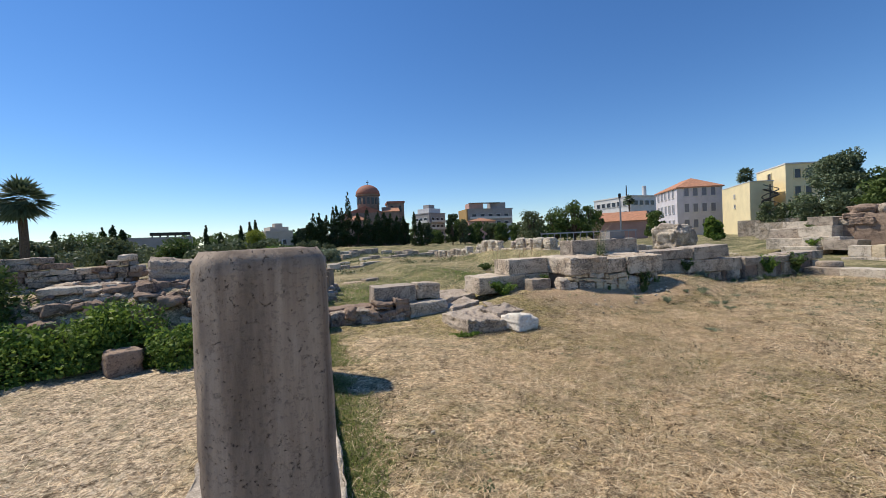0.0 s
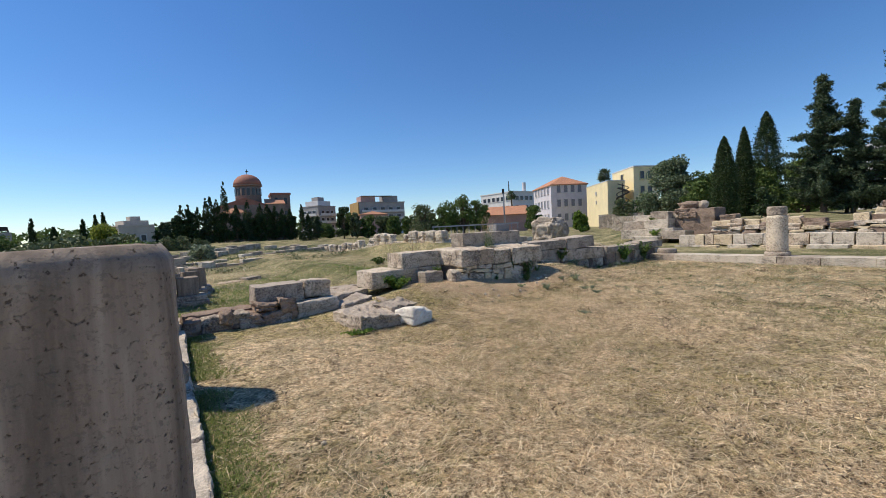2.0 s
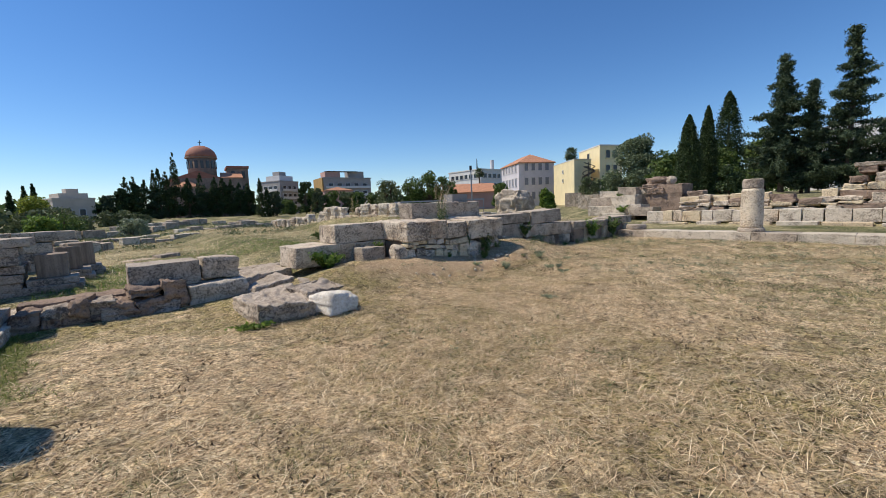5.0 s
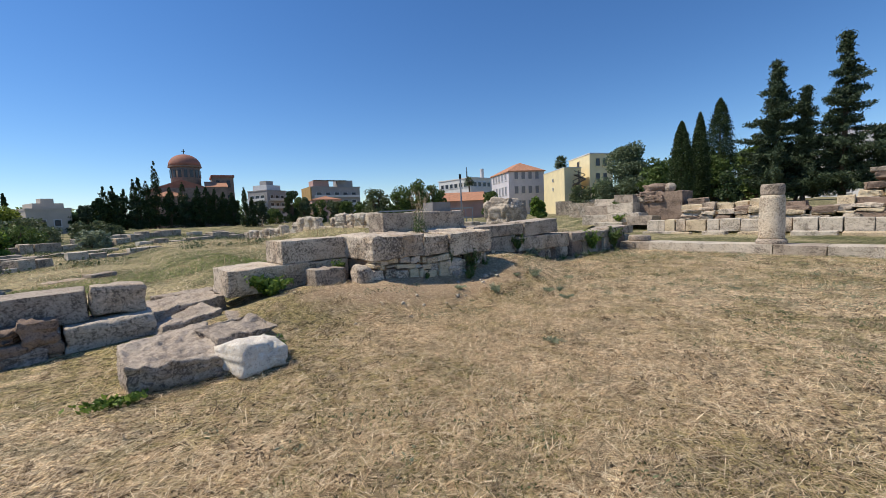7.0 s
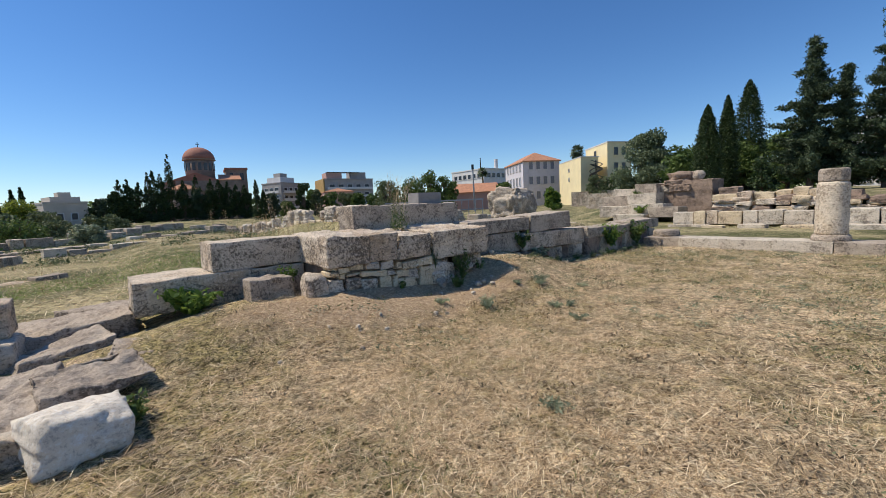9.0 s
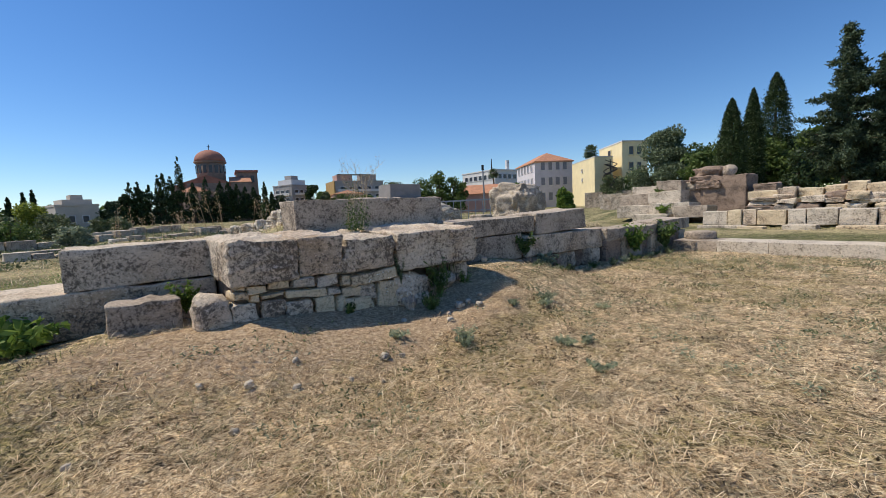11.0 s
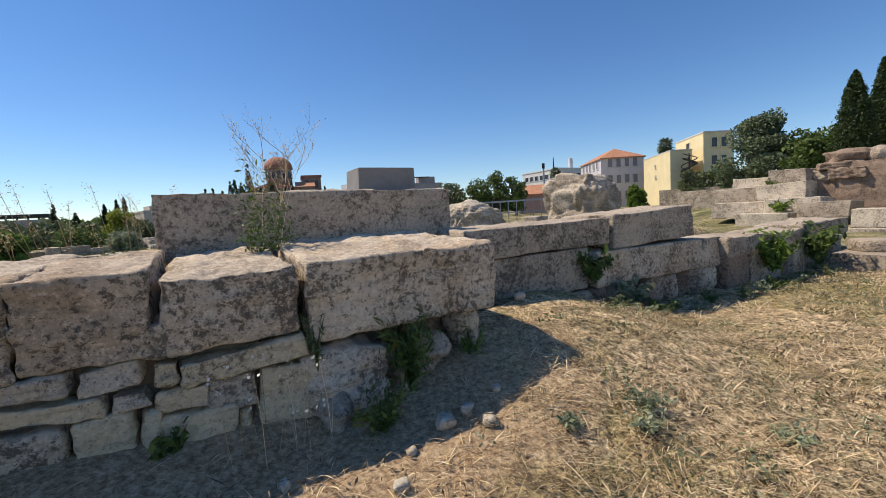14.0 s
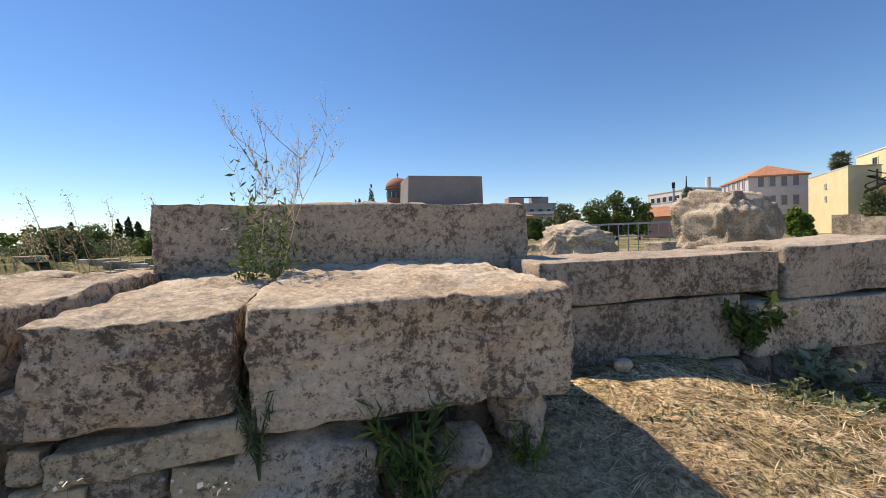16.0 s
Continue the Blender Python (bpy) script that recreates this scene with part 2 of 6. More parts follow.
def stone_mat(name, pale, mid, stain, stain_at=0.56, warm=None, scale=1.0, spots=1.0, pits=0.75):
    """Weathered limestone: pale ground, lichen stains, pits; marks thinned on upward faces to paint them sunlit."""
    m, nodes, links, bsdf = node_mat(name)
    vec, rnd = coords(nodes, links)
    big = tex(nodes, links, vec, 2.4 * scale, 7, 0.62, 0.5)
    spot = tex(nodes, links, vec, 24 * scale, 14, 0.8, 0.0)
    fine = tex(nodes, links, vec, 34 * scale, 10, 0.78)
    col = mix(nodes, links, ramp(nodes, links, big, ((0.3, 0.0), (0.7, 1.0))), pale, mid)
    if warm:
        wide = tex(nodes, links, vec, 1.3 * scale, 5, 0.6)
        col = mix(nodes, links, ramp(nodes, links, wide, ((0.46, 0.0), (0.66, 0.75))), col, warm)
    lay = nodes.new("ShaderNodeMapping")
    lay.inputs["Scale"].default_value = (1.0, 1.0, 5.5)
    lay.inputs["Rotation"].default_value = (0.06, 0.05, 0.0)
    links.new(vec, lay.inputs["Vector"])
    strata = tex(nodes, links, lay.outputs[0], 3.2 * scale, 9, 0.68, 0.5)
    # crevices between layers darkened in the colour too, where the bump dips
    col = mix(nodes, links, ramp(nodes, links, strata, ((0.35, 0.45 * spots), (0.43, 0.0))), col, tuple(c * 1.1 for c in stain))
    where = mix(nodes, links, 0.68, big, spot)
    lich = ramp(nodes, links, where, ((stain_at - 0.008, 0.0), (stain_at + 0.028, 0.88 * spots)))
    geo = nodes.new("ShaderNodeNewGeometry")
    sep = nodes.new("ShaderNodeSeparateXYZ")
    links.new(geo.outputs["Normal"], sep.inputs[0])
    # sunlit tops put into the colour: upward faces keep fewer dark marks
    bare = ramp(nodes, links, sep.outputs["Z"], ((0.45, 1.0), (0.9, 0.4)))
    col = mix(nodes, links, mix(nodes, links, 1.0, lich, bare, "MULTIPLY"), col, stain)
    col = mix(nodes, links, ramp(nodes, links, fine, ((0.41, 0.5), (0.465, 0.0))), col, tuple(c * 0.5 for c in mid))
    col = mix(nodes, links, ramp(nodes, links, fine, ((0.53, 0.0), (0.60, 0.6))), col, tuple(min(0.9, c * 1.28) for c in pale))
    vor = nodes.new("ShaderNodeTexVoronoi")
    vor.inputs["Scale"].default_value = 48 * scale
    links.new(vec, vor.inputs["Vector"])
    cell = mix(nodes, links, 0.35, vor.outputs["Distance"], spot)
    hole = ramp(nodes, links, cell, ((0.24, pits), (0.33, 0.0)))
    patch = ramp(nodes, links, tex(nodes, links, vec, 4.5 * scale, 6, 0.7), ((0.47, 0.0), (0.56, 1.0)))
    # dark pits thinned on upward faces too, for the painted sunlit tops
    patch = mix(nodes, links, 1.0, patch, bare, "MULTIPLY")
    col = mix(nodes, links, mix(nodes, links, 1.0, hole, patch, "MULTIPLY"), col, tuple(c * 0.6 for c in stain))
    vary = ramp(nodes, links, rnd, ((0.0, 0.42), (1.0, 0.60)))
    col = mix(nodes, links, 0.5, col, vary, "OVERLAY")
    links.new(col, bsdf.inputs["Base Color"])
    bsdf.inputs["Roughness"].default_value = 0.93
    bsdf.inputs["Specular IOR Level"].default_value = 0.25
    ns = bumpy(nodes, links, bsdf, strata, 0.6, 0.022 / scale)
    n0 = bumpy(nodes, links, bsdf, ramp(nodes, links, cell, ((0.2, 0.0), (0.36, 1.0))), 0.5 * pits, 0.005 / scale, ns)
    n1 = bumpy(nodes, links, bsdf, spot, 0.8, 0.013 / scale, n0)
    bumpy(nodes, links, bsdf, fine, 0.8, 0.007 / scale, n1)
    return m


def plain_mat(name, color, rough=0.8, vary=0.12, scale=3.0, bump=0.2, metal=0.0):
    m, nodes, links, bsdf = node_mat(name)
    vec, rnd = coords(nodes, links)
    a = tex(nodes, links, vec, scale, 6, 0.65)
    dark, light = tuple(c * (1 - vary * 2) for c in color), tuple(min(1, c * (1 + vary)) for c in color)
    col = mix(nodes, links, ramp(nodes, links, a, ((0.3, 0.0), (0.7, 1.0))), dark, light)
    links.new(col, bsdf.inputs["Base Color"])
    bsdf.inputs["Roughness"].default_value, bsdf.inputs["Metallic"].default_value = rough, metal
    bumpy(nodes, links, bsdf, tex(nodes, links, vec, scale * 8, 5, 0.65), bump, 0.02)
    return m


def leaf_mat(name, dark, light, through=0.25, mid=None):
    m, nodes, links, bsdf = node_mat(name)
    g = nodes.new("ShaderNodeNewGeometry")
    col = ramp(nodes, links, g.outputs["Random Per Island"], ((0.0, dark), (0.62, mid), (1.0, light)) if mid else ((0.0, dark), (1.0, light)))
    links.new(col, bsdf.inputs["Base Color"])
    bsdf.inputs["Roughness"].default_value = 0.6
    bsdf.inputs["Specular IOR Level"].default_value = 0.3
    tr = nodes.new("ShaderNodeBsdfTranslucent")
    links.new(col, tr.inputs["Color"])
    mx = nodes.new("ShaderNodeMixShader")
    mx.inputs[0].default_value = through
    links.new(bsdf.outputs[0], mx.inputs[1])
    links.new(tr.outputs[0], mx.inputs[2])
    links.new(mx.outputs[0], nodes["Material Output"].inputs["Surface"])
    return m


def soil_mat():
    """Bare earth under mown, dried grass, with greener drifts and a gravel path."""
    m, nodes, links, bsdf = node_mat("dry_ground")
    tc = nodes.new("ShaderNodeTexCoord")
    vec = tc.outputs["Object"]
    big = tex(nodes, links, vec, 0.35, 5, 0.6, 0.6)
    mid_ = tex(nodes, links, vec, 1.7, 7, 0.65, 0.3)
    fine = tex(nodes, links, vec, 30, 10, 0.8)
    straw = tex(nodes, links, vec, 34, 12, 0.84, 0.9)
    col = ramp(nodes, links, straw, ((0.43, (0.085, 0.06, 0.034)), (0.505, (0.56, 0.405, 0.235)), (0.56, (0.98, 0.84, 0.57))))
    green = ramp(nodes, links, straw, ((0.45, (0.055, 0.06, 0.02)), (0.56, (0.50, 0.41, 0.175))))
    col = mix(nodes, links, ramp(nodes, links, mix(nodes, links, 0.5, big, mid_), ((0.47, 0.0), (0.535, 0.9))), col, green)
    earth = ramp(nodes, links, fine, ((0.44, (0.15, 0.10, 0.065)), (0.57, (0.58, 0.44, 0.31))))
    col = mix(nodes, links, ramp(nodes, links, mid_, ((0.54, 0.0), (0.66, 0.6))), col, earth)
    rot = nodes.new("ShaderNodeMapping")
    rot.inputs["Rotation"].default_value = (0, 0, -ANG)
    links.new(vec, rot.inputs["Vector"])
    sep = nodes.new("ShaderNodeSeparateXYZ")
    links.new(rot.outputs[0], sep.inputs[0])
    wob = nodes.new("ShaderNodeMath")
    wob.operation, wob.inputs[1].default_value = "MULTIPLY_ADD", 1.4
    links.new(mid_, wob.inputs[0])
    links.new(sep.outputs["X"], wob.inputs[2])
    path = nodes.new("ShaderNodeMapRange")
    path.inputs["From Min"].default_value, path.inputs["From Max"].default_value = -5.2, -6.2
    links.new(wob.outputs[0], path.inputs["Value"])
    gravel = ramp(nodes, links, fine, ((0.41, (0.22, 0.16, 0.10)), (0.49, (0.47, 0.37, 0.25)), (0.57, (0.74, 0.62, 0.44))))
    col = mix(nodes, links, path.outputs[0], col, gravel)
    wob2 = nodes.new("ShaderNodeMath")
    wob2.operation, wob2.inputs[1].default_value = "MULTIPLY_ADD", 3.0
    links.new(mid_, wob2.inputs[0])
    links.new(sep.outputs["Y"], wob2.inputs[2])
    back = nodes.new("ShaderNodeMapRange")
    back.inputs["From Min"].default_value, back.inputs["From Max"].default_value = 6.5, 9.5
    links.new(wob2.outputs[0], back.inputs["Value"])
    scrub = ramp(nodes, links, mix(nodes, links, 0.5, big, straw), ((0.44, (0.075, 0.09, 0.032)), (0.5, (0.215, 0.20, 0.095)), (0.56, (0.44, 0.37, 0.21))))
    col = mix(nodes, links, back.outputs[0], col, scrub)
    wob3 = nodes.new("ShaderNodeMath")
    wob3.operation, wob3.inputs[1].default_value = "MULTIPLY_ADD", 3.0
    links.new(mid_, wob3.inputs[0])
    links.new(sep.outputs["X"], wob3.inputs[2])
    rise = nodes.new("ShaderNodeMapRange")
    rise.inputs["From Min"].default_value, rise.inputs["From Max"].default_value = 12.8, 14.2
    links.new(wob3.outputs[0], rise.inputs["Value"])
    col = mix(nodes, links, rise.outputs[0], col, scrub)
    clump = tex(nodes, links, vec, 8.5, 9, 0.78, 0.4)
    col = mix(nodes, links, 1.0, col, ramp(nodes, links, clump, ((0.41, (0.30, 0.28, 0.25)), (0.50, (1.0, 1.0, 1.0)), (0.58, (1.25, 1.22, 1.15)))), "MULTIPLY")
    tuft = tex(nodes, links, vec, 3.1, 8, 0.72, 0.8)
    col = mix(nodes, links, ramp(nodes, links, tuft, ((0.40, 0.7), (0.50, 0.0))), col, ramp(nodes, links, straw, ((0.45, (0.07, 0.062, 0.036)), (0.56, (0.46, 0.395, 0.24)))))
    # bare trodden earth along the foot of the main wall
    foot = nodes.new("ShaderNodeCombineXYZ")
    for axis, mid, half in (("X", 2.0, 4.0), ("Y", 4.2, 1.6)):
        off = nodes.new("ShaderNodeMath")
        off.operation, off.inputs[1].default_value = "SUBTRACT", mid
        div = nodes.new("ShaderNodeMath")
        div.operation, div.inputs[1].default_value = "DIVIDE", half
        links.new(sep.outputs[axis], off.inputs[0])
        links.new(off.outputs[0], div.inputs[0])
        links.new(div.outputs[0], foot.inputs[axis])
    far = nodes.new("ShaderNodeVectorMath")
    far.operation = "LENGTH"
    links.new(foot.outputs[0], far.inputs[0])
    ragged = nodes.new("ShaderNodeMath")
    ragged.operation, ragged.inputs[1].default_value = "MULTIPLY_ADD", 0.5
    links.new(mid_, ragged.inputs[0])
    links.new(far.outputs["Value"], ragged.inputs[2])
    dirt = ramp(nodes, links, fine, ((0.42, (0.24, 0.16, 0.095)), (0.5, (0.43, 0.305, 0.19)), (0.6, (0.66, 0.51, 0.34))))
    col = mix(nodes, links, ramp(nodes, links, ragged.outputs[0], ((0.72, 0.85), (0.95, 0.0))), col, dirt)
    links.new(col, bsdf.inputs["Base Color"])
    bsdf.inputs["Roughness"].default_value = 0.97
    bsdf.inputs["Specular IOR Level"].default_value = 0.15
    n0 = bumpy(nodes, links, bsdf, clump, 0.6, 0.03)
    n1 = bumpy(nodes, links, bsdf, straw, 0.7, 0.011, n0)
    bumpy(nodes, links, bsdf, fine, 0.5, 0.004, n1)
    return m


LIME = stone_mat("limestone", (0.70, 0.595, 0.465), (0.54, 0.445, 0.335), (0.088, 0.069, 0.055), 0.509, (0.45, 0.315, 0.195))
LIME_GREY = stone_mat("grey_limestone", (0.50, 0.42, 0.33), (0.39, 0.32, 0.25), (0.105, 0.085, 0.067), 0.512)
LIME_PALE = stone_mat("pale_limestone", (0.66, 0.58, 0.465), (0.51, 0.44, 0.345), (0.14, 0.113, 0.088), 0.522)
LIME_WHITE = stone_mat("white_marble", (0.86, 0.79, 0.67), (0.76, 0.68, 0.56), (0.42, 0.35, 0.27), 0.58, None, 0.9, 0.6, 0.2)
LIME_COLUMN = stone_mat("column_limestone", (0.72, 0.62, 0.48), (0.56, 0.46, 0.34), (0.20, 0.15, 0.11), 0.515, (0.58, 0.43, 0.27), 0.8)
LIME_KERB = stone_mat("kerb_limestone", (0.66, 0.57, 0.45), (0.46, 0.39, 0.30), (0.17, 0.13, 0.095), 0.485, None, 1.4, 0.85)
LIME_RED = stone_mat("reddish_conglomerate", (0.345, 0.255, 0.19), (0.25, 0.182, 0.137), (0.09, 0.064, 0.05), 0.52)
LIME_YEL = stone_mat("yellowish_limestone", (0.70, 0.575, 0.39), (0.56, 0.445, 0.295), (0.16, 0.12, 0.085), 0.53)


def pillar_mat():
    """Grey-brown pitted stone, darkened by upright rain streaks."""
    m, nodes, links, bsdf = node_mat("pillar_stone")
    vec, rnd = coords(nodes, links)
    mp = nodes.new("ShaderNodeMapping")
    mp.inputs["Scale"].default_value = (7, 7, 0.5)
    links.new(vec, mp.inputs["Vector"])
    streak = tex(nodes, links, mp.outputs[0], 1.0, 6, 0.6, 0.4)
    big = tex(nodes, links, vec, 2.0, 6, 0.6, 0.4)
    fine = tex(nodes, links, vec, 38, 10, 0.75)
    pit = tex(nodes, links, vec, 46, 5, 0.66)
    col = ramp(nodes, links, streak, ((0.36, (0.18, 0.14, 0.106)), (0.50, (0.29, 0.228, 0.173)), (0.64, (0.42, 0.34, 0.26))))
    col = mix(nodes, links, ramp(nodes, links, big, ((0.48, 0.0), (0.66, 0.4))), col, (0.20, 0.16, 0.125))
    col = mix(nodes, links, ramp(nodes, links, fine, ((0.41, 0.5), (0.47, 0.0))), col, (0.16, 0.13, 0.105))
    col = mix(nodes, links, ramp(nodes, links, pit, ((0.35, 0.85), (0.37, 0.0))), col, (0.075, 0.055, 0.043))
    links.new(col, bsdf.inputs["Base Color"])
    bsdf.inputs["Roughness"].default_value = 0.93
    bsdf.inputs["Specular IOR Level"].default_value = 0.25
    n1 = bumpy(nodes, links, bsdf, ramp(nodes, links, pit, ((0.35, 0.0), (0.40, 1.0))), 0.7, 0.007)
    bumpy(nodes, links, bsdf, fine, 0.8, 0.006, n1)
    return m


PILLAR = pillar_mat()
CONCRETE = plain_mat("grey_concrete", (0.26, 0.25, 0.24), 0.9, 0.10, 6, 0.25)
SOIL = soil_mat()
DARK_EARTH = plain_mat("dark_earth", (0.24, 0.18, 0.13), 0.97, 0.2, 8, 0.6)
STRAW = leaf_mat("straw", (0.20, 0.125, 0.062), (0.98, 0.86, 0.60), 0.2, (0.71, 0.525, 0.305))
STRAW_BROWN = leaf_mat("withered_straw", (0.09, 0.068, 0.04), (0.70, 0.56, 0.36), 0.2, (0.36, 0.27, 0.16))
BLADE = leaf_mat("green_blades", (0.06, 0.09, 0.02), (0.22, 0.24, 0.08), 0.3)
BLADE_LUSH = leaf_mat("lush_blades", (0.07, 0.11, 0.02), (0.32, 0.36, 0.10), 0.35)
LEAF_BRIGHT = leaf_mat("bright_leaves", (0.05, 0.11, 0.02), (0.26, 0.36, 0.07), 0.4)
LEAF_MID = leaf_mat("leaves", (0.05, 0.09, 0.02), (0.16, 0.22, 0.06), 0.28)
LEAF_OLIVE = leaf_mat("olive_leaves", (0.07, 0.095, 0.04), (0.20, 0.23, 0.11), 0.2)
LEAF_CYP = leaf_mat("cypress_leaves", (0.014, 0.030, 0.010), (0.065, 0.10, 0.030), 0.12)
LEAF_PINE = leaf_mat("fir_needles", (0.018, 0.036, 0.018), (0.085, 0.12, 0.06), 0.12)
LEAF_BROWN = leaf_mat("withered_leaves", (0.06, 0.045, 0.028), (0.30, 0.225, 0.14), 0.15)
LEAF_SAGE = leaf_mat("sage_leaves", (0.24, 0.28, 0.16), (0.48, 0.52, 0.34), 0.3)
LEAF_LIME = leaf_mat("yellow_green_leaves", (0.10, 0.14, 0.02), (0.34, 0.38, 0.06), 0.4)
LEAF_DUSTY = leaf_mat("dusty_green_leaves", (0.075, 0.105, 0.055), (0.20, 0.25, 0.14), 0.25)
LEAF_GREY = leaf_mat("grey_green_leaves", (0.16, 0.20, 0.12), (0.36, 0.40, 0.26), 0.3)
BARK = plain_mat("bark", (0.13, 0.095, 0.065), 0.95, 0.25, 12, 0.8)

# ---- ground ----
def graded(lo, hi, fine, reach):
    out = list(np.arange(lo, hi + 1e-6, fine))
    s, a, b = fine, lo, hi
    while b < reach:
        s *= 1.22
        a, b = a - s, b + s
        out.insert(0, a)
        out.append(b)
    return out


def build_ground():
    xs, ys = graded(-14, 18, 0.2, 2600), graded(-8, 22, 0.2, 2600)
    nx, ny = len(xs), len(ys)
    verts = np.array([(x, y, ground_z(x, y)) for y in ys for x in xs])
    i, j = np.meshgrid(np.arange(nx - 1), np.arange(ny - 1))
    a = (j * nx + i).ravel()
    mesh = np_mesh("ground", verts, np.stack((a, a + 1, a + 1 + nx, a + nx), 1))
    mesh.polygons.foreach_set("use_smooth", np.ones(len(mesh.polygons), dtype=bool))
    tagged(link_mesh("ground", mesh, SOIL), "sun-dried mown grass over stony earth", "ground", kind="structure")


build_ground()

# ---- main ruined wall of large blocks ----
def build_main_wall():
    w = thing("ruined_wall", "ancient wall of large weathered limestone blocks over rubble courses", "wall")
    f = 4.41
    for u0, u1, z0, z1, s, rx in ((0.92, 1.568, 0.645, 1.075, 1, 1.5), (1.578, 2.04, 0.65, 1.07, 2, 1.0), (2.10, 2.722, 0.655, 1.02, 3, 3.2), (2.765, 4.04, 0.585, 1.04, 4, 3.6)):
        block(w, u0, u1, f, f + 1.42, z0, z1, s, LIME, chip=0.055, rough=0.016, step=0.026, top_wear=0.022, tilt=(rx, 0), jitter=0.010)
    core = box_bm(0.98, 2.72, f + 0.13, f + 1.38, -0.2, 0.62)
    box_bm(2.6, 4.0, f + 0.45, f + 1.38, -0.2, 0.55, core)
    o = part("core", core, DARK_EARTH, w, "dark packed earth and mortar")
    o.matrix_basis = pose(0, 0, 0, 0, 0, math.degrees(ANG))
    rows = (
        (0.95, 1.06, 0.575, 0.625), (1.04, 1.25, 0.535, 0.625), (1.255, 1.48, 0.53, 0.635), (1.487, 1.735, 0.515, 0.635), (1.745, 2.005, 0.49, 0.64),
        (0.925, 1.08, 0.48, 0.575), (1.085, 1.175, 0.44, 0.53), (1.175, 1.41, 0.465, 0.53), (1.415, 1.85, 0.41, 0.51), (1.86, 2.02, 0.385, 0.485),
        (0.905, 1.16, 0.15, 0.47), (1.165, 1.41, 0.15, 0.46), (1.415, 1.69, 0.14, 0.40), (1.695, 1.94, 0.14, 0.405), (1.945, 2.03, 0.14, 0.38),
        (1.99, 2.115, 0.605, 0.785), (2.025, 2.15, 0.46, 0.60), (2.145, 2.745, 0.455, 0.592), (2.02, 2.255, 0.335, 0.455), (2.225, 2.475, 0.255, 0.455),
        (2.445, 2.755, 0.06, 0.455), (2.02, 2.37, 0.08, 0.325), (2.375, 2.44, 0.10, 0.25),
    )
    for i, (u0, u1, z0, z1) in enumerate(rows):
        rnd = random.Random(i)
        deep = 0.0 if i in (15, 17, 20) else rnd.uniform(0.0, 0.04)
        lean = -3.5 if i == 17 else rnd.uniform(-4, 4)
        block(w, u0 + 0.008, u1 - 0.008, f + deep, f + 0.3, z0 + 0.009, z1 - 0.009, 20 + i, (LIME_PALE if i in (3, 4, 9, 15, 19) else LIME if i in (10, 11, 12) else LIME_YEL), "rubble_stone", min(0.075, 0.42 * (z1 - z0)), 0.013, 0.024, rnd.uniform(-3, 3), "", (0, lean), jitter=min(0.014, 0.12 * (z1 - z0)))
    for i, (u, v, sx, sy, sz, z) in enumerate(((2.95, 4.62, 0.46, 0.42, 0.36, 0.08), (3.40, 4.60, 0.36, 0.34, 0.25, 0.06), (3.19, 4.56, 0.13, 0.14, 0.13, 0.27), (3.56, 4.52, 0.15, 0.15, 0.16, 0.22), (3.88, 4.62, 0.15, 0.2, 0.34, 0.23), (3.65, 4.95, 0.5, 0.3, 0.48, 0.14), (2.88, 4.34, 0.13, 0.12, 0.17, 0.06))):
        mesh = stone_mesh("rubble_stone", sx, sy, sz, 50 + i, 0.11, 0.03, 0.03, jitter=0.05)
        uv_part("rubble_stone", mesh, (LIME, LIME, LIME_GREY, LIME_GREY, LIME, LIME_RED, LIME_GREY)[i], w, u, v, z, 17 * i)
    # long block on top, set back
    t = thing("long_block", "long grey weathered block lying on the wall", "stone block")
    block(t, 2.0, 4.48, 5.66, 6.25, 0.97, 1.475, 8, LIME_GREY, "stone_block", 0.04, 0.014, 0.06, top_wear=0.012)
    b = thing("measured_plinth", "smooth grey concrete plinth standing on the wall", "plinth")
    block(b, 3.60, 4.19, 5.87, 6.24, 1.465, 1.70, 9, CONCRETE, "plinth_body", 0.008, 0.001, 0.08)
    # receding part
    r = thing("ruined_wall", "two-course ancient wall of long squared blocks on rubble footing", "wall")
    g = 5.17
    block(r, 4.30, 6.29, g, g + 0.75, 0.745, 1.05, 11, LIME_GREY, chip=0.03, top_wear=0.01)
    block(r, 6.33, 7.96, g - 0.02, g + 0.8, 0.70, 1.10, 12, LIME_GREY, chip=0.05, rough=0.014, top_wear=0.015, tilt=(0, -1.2))
    block(r, 4.2, 5.93, g + 0.03, g + 0.7, 0.29, 0.735, 13, LIME_GREY, chip=0.035)
    block(r, 5.98, 8.58, g - 0.06, g + 0.7, 0.27, 0.665, 14, LIME, chip=0.035, tilt=(0, 1.0))
    for i in range(15):
        rnd = random.Random(70 + i)
        u = 4.4 + i * 0.28
        uv_part("rubble_stone", boulder_mesh("rubble_stone", rnd.uniform(0.26, 0.4), 0.35, rnd.uniform(0.36, 0.46), 90 + i, 0.14), (LIME_RED, LIME_GREY, LIME)[i % 3], r, u, g + 0.12 + rnd.uniform(-0.04, 0.04), -0.13, rnd.uniform(0, 90))
    # upright slabs towards the colonnade
    c = thing("ruined_wall", "low ancient wall of upright slabs and flat cap stones", "wall")
    u = 8.5
    i = 0
    while u < 12.6:
        rnd = random.Random(110 + i)
        wd = rnd.uniform(0.32, 0.62)
        block(c, u, u + wd, 5.0 + rnd.uniform(-0.03, 0.05), 5.4, -0.2, 0.34 + rnd.uniform(-0.05, 0.04), 120 + i, (LIME_RED, LIME, LIME_GREY)[i % 3], "upright_slab", 0.03, 0.012, 0.08)
        u += wd + 0.03
        i += 1
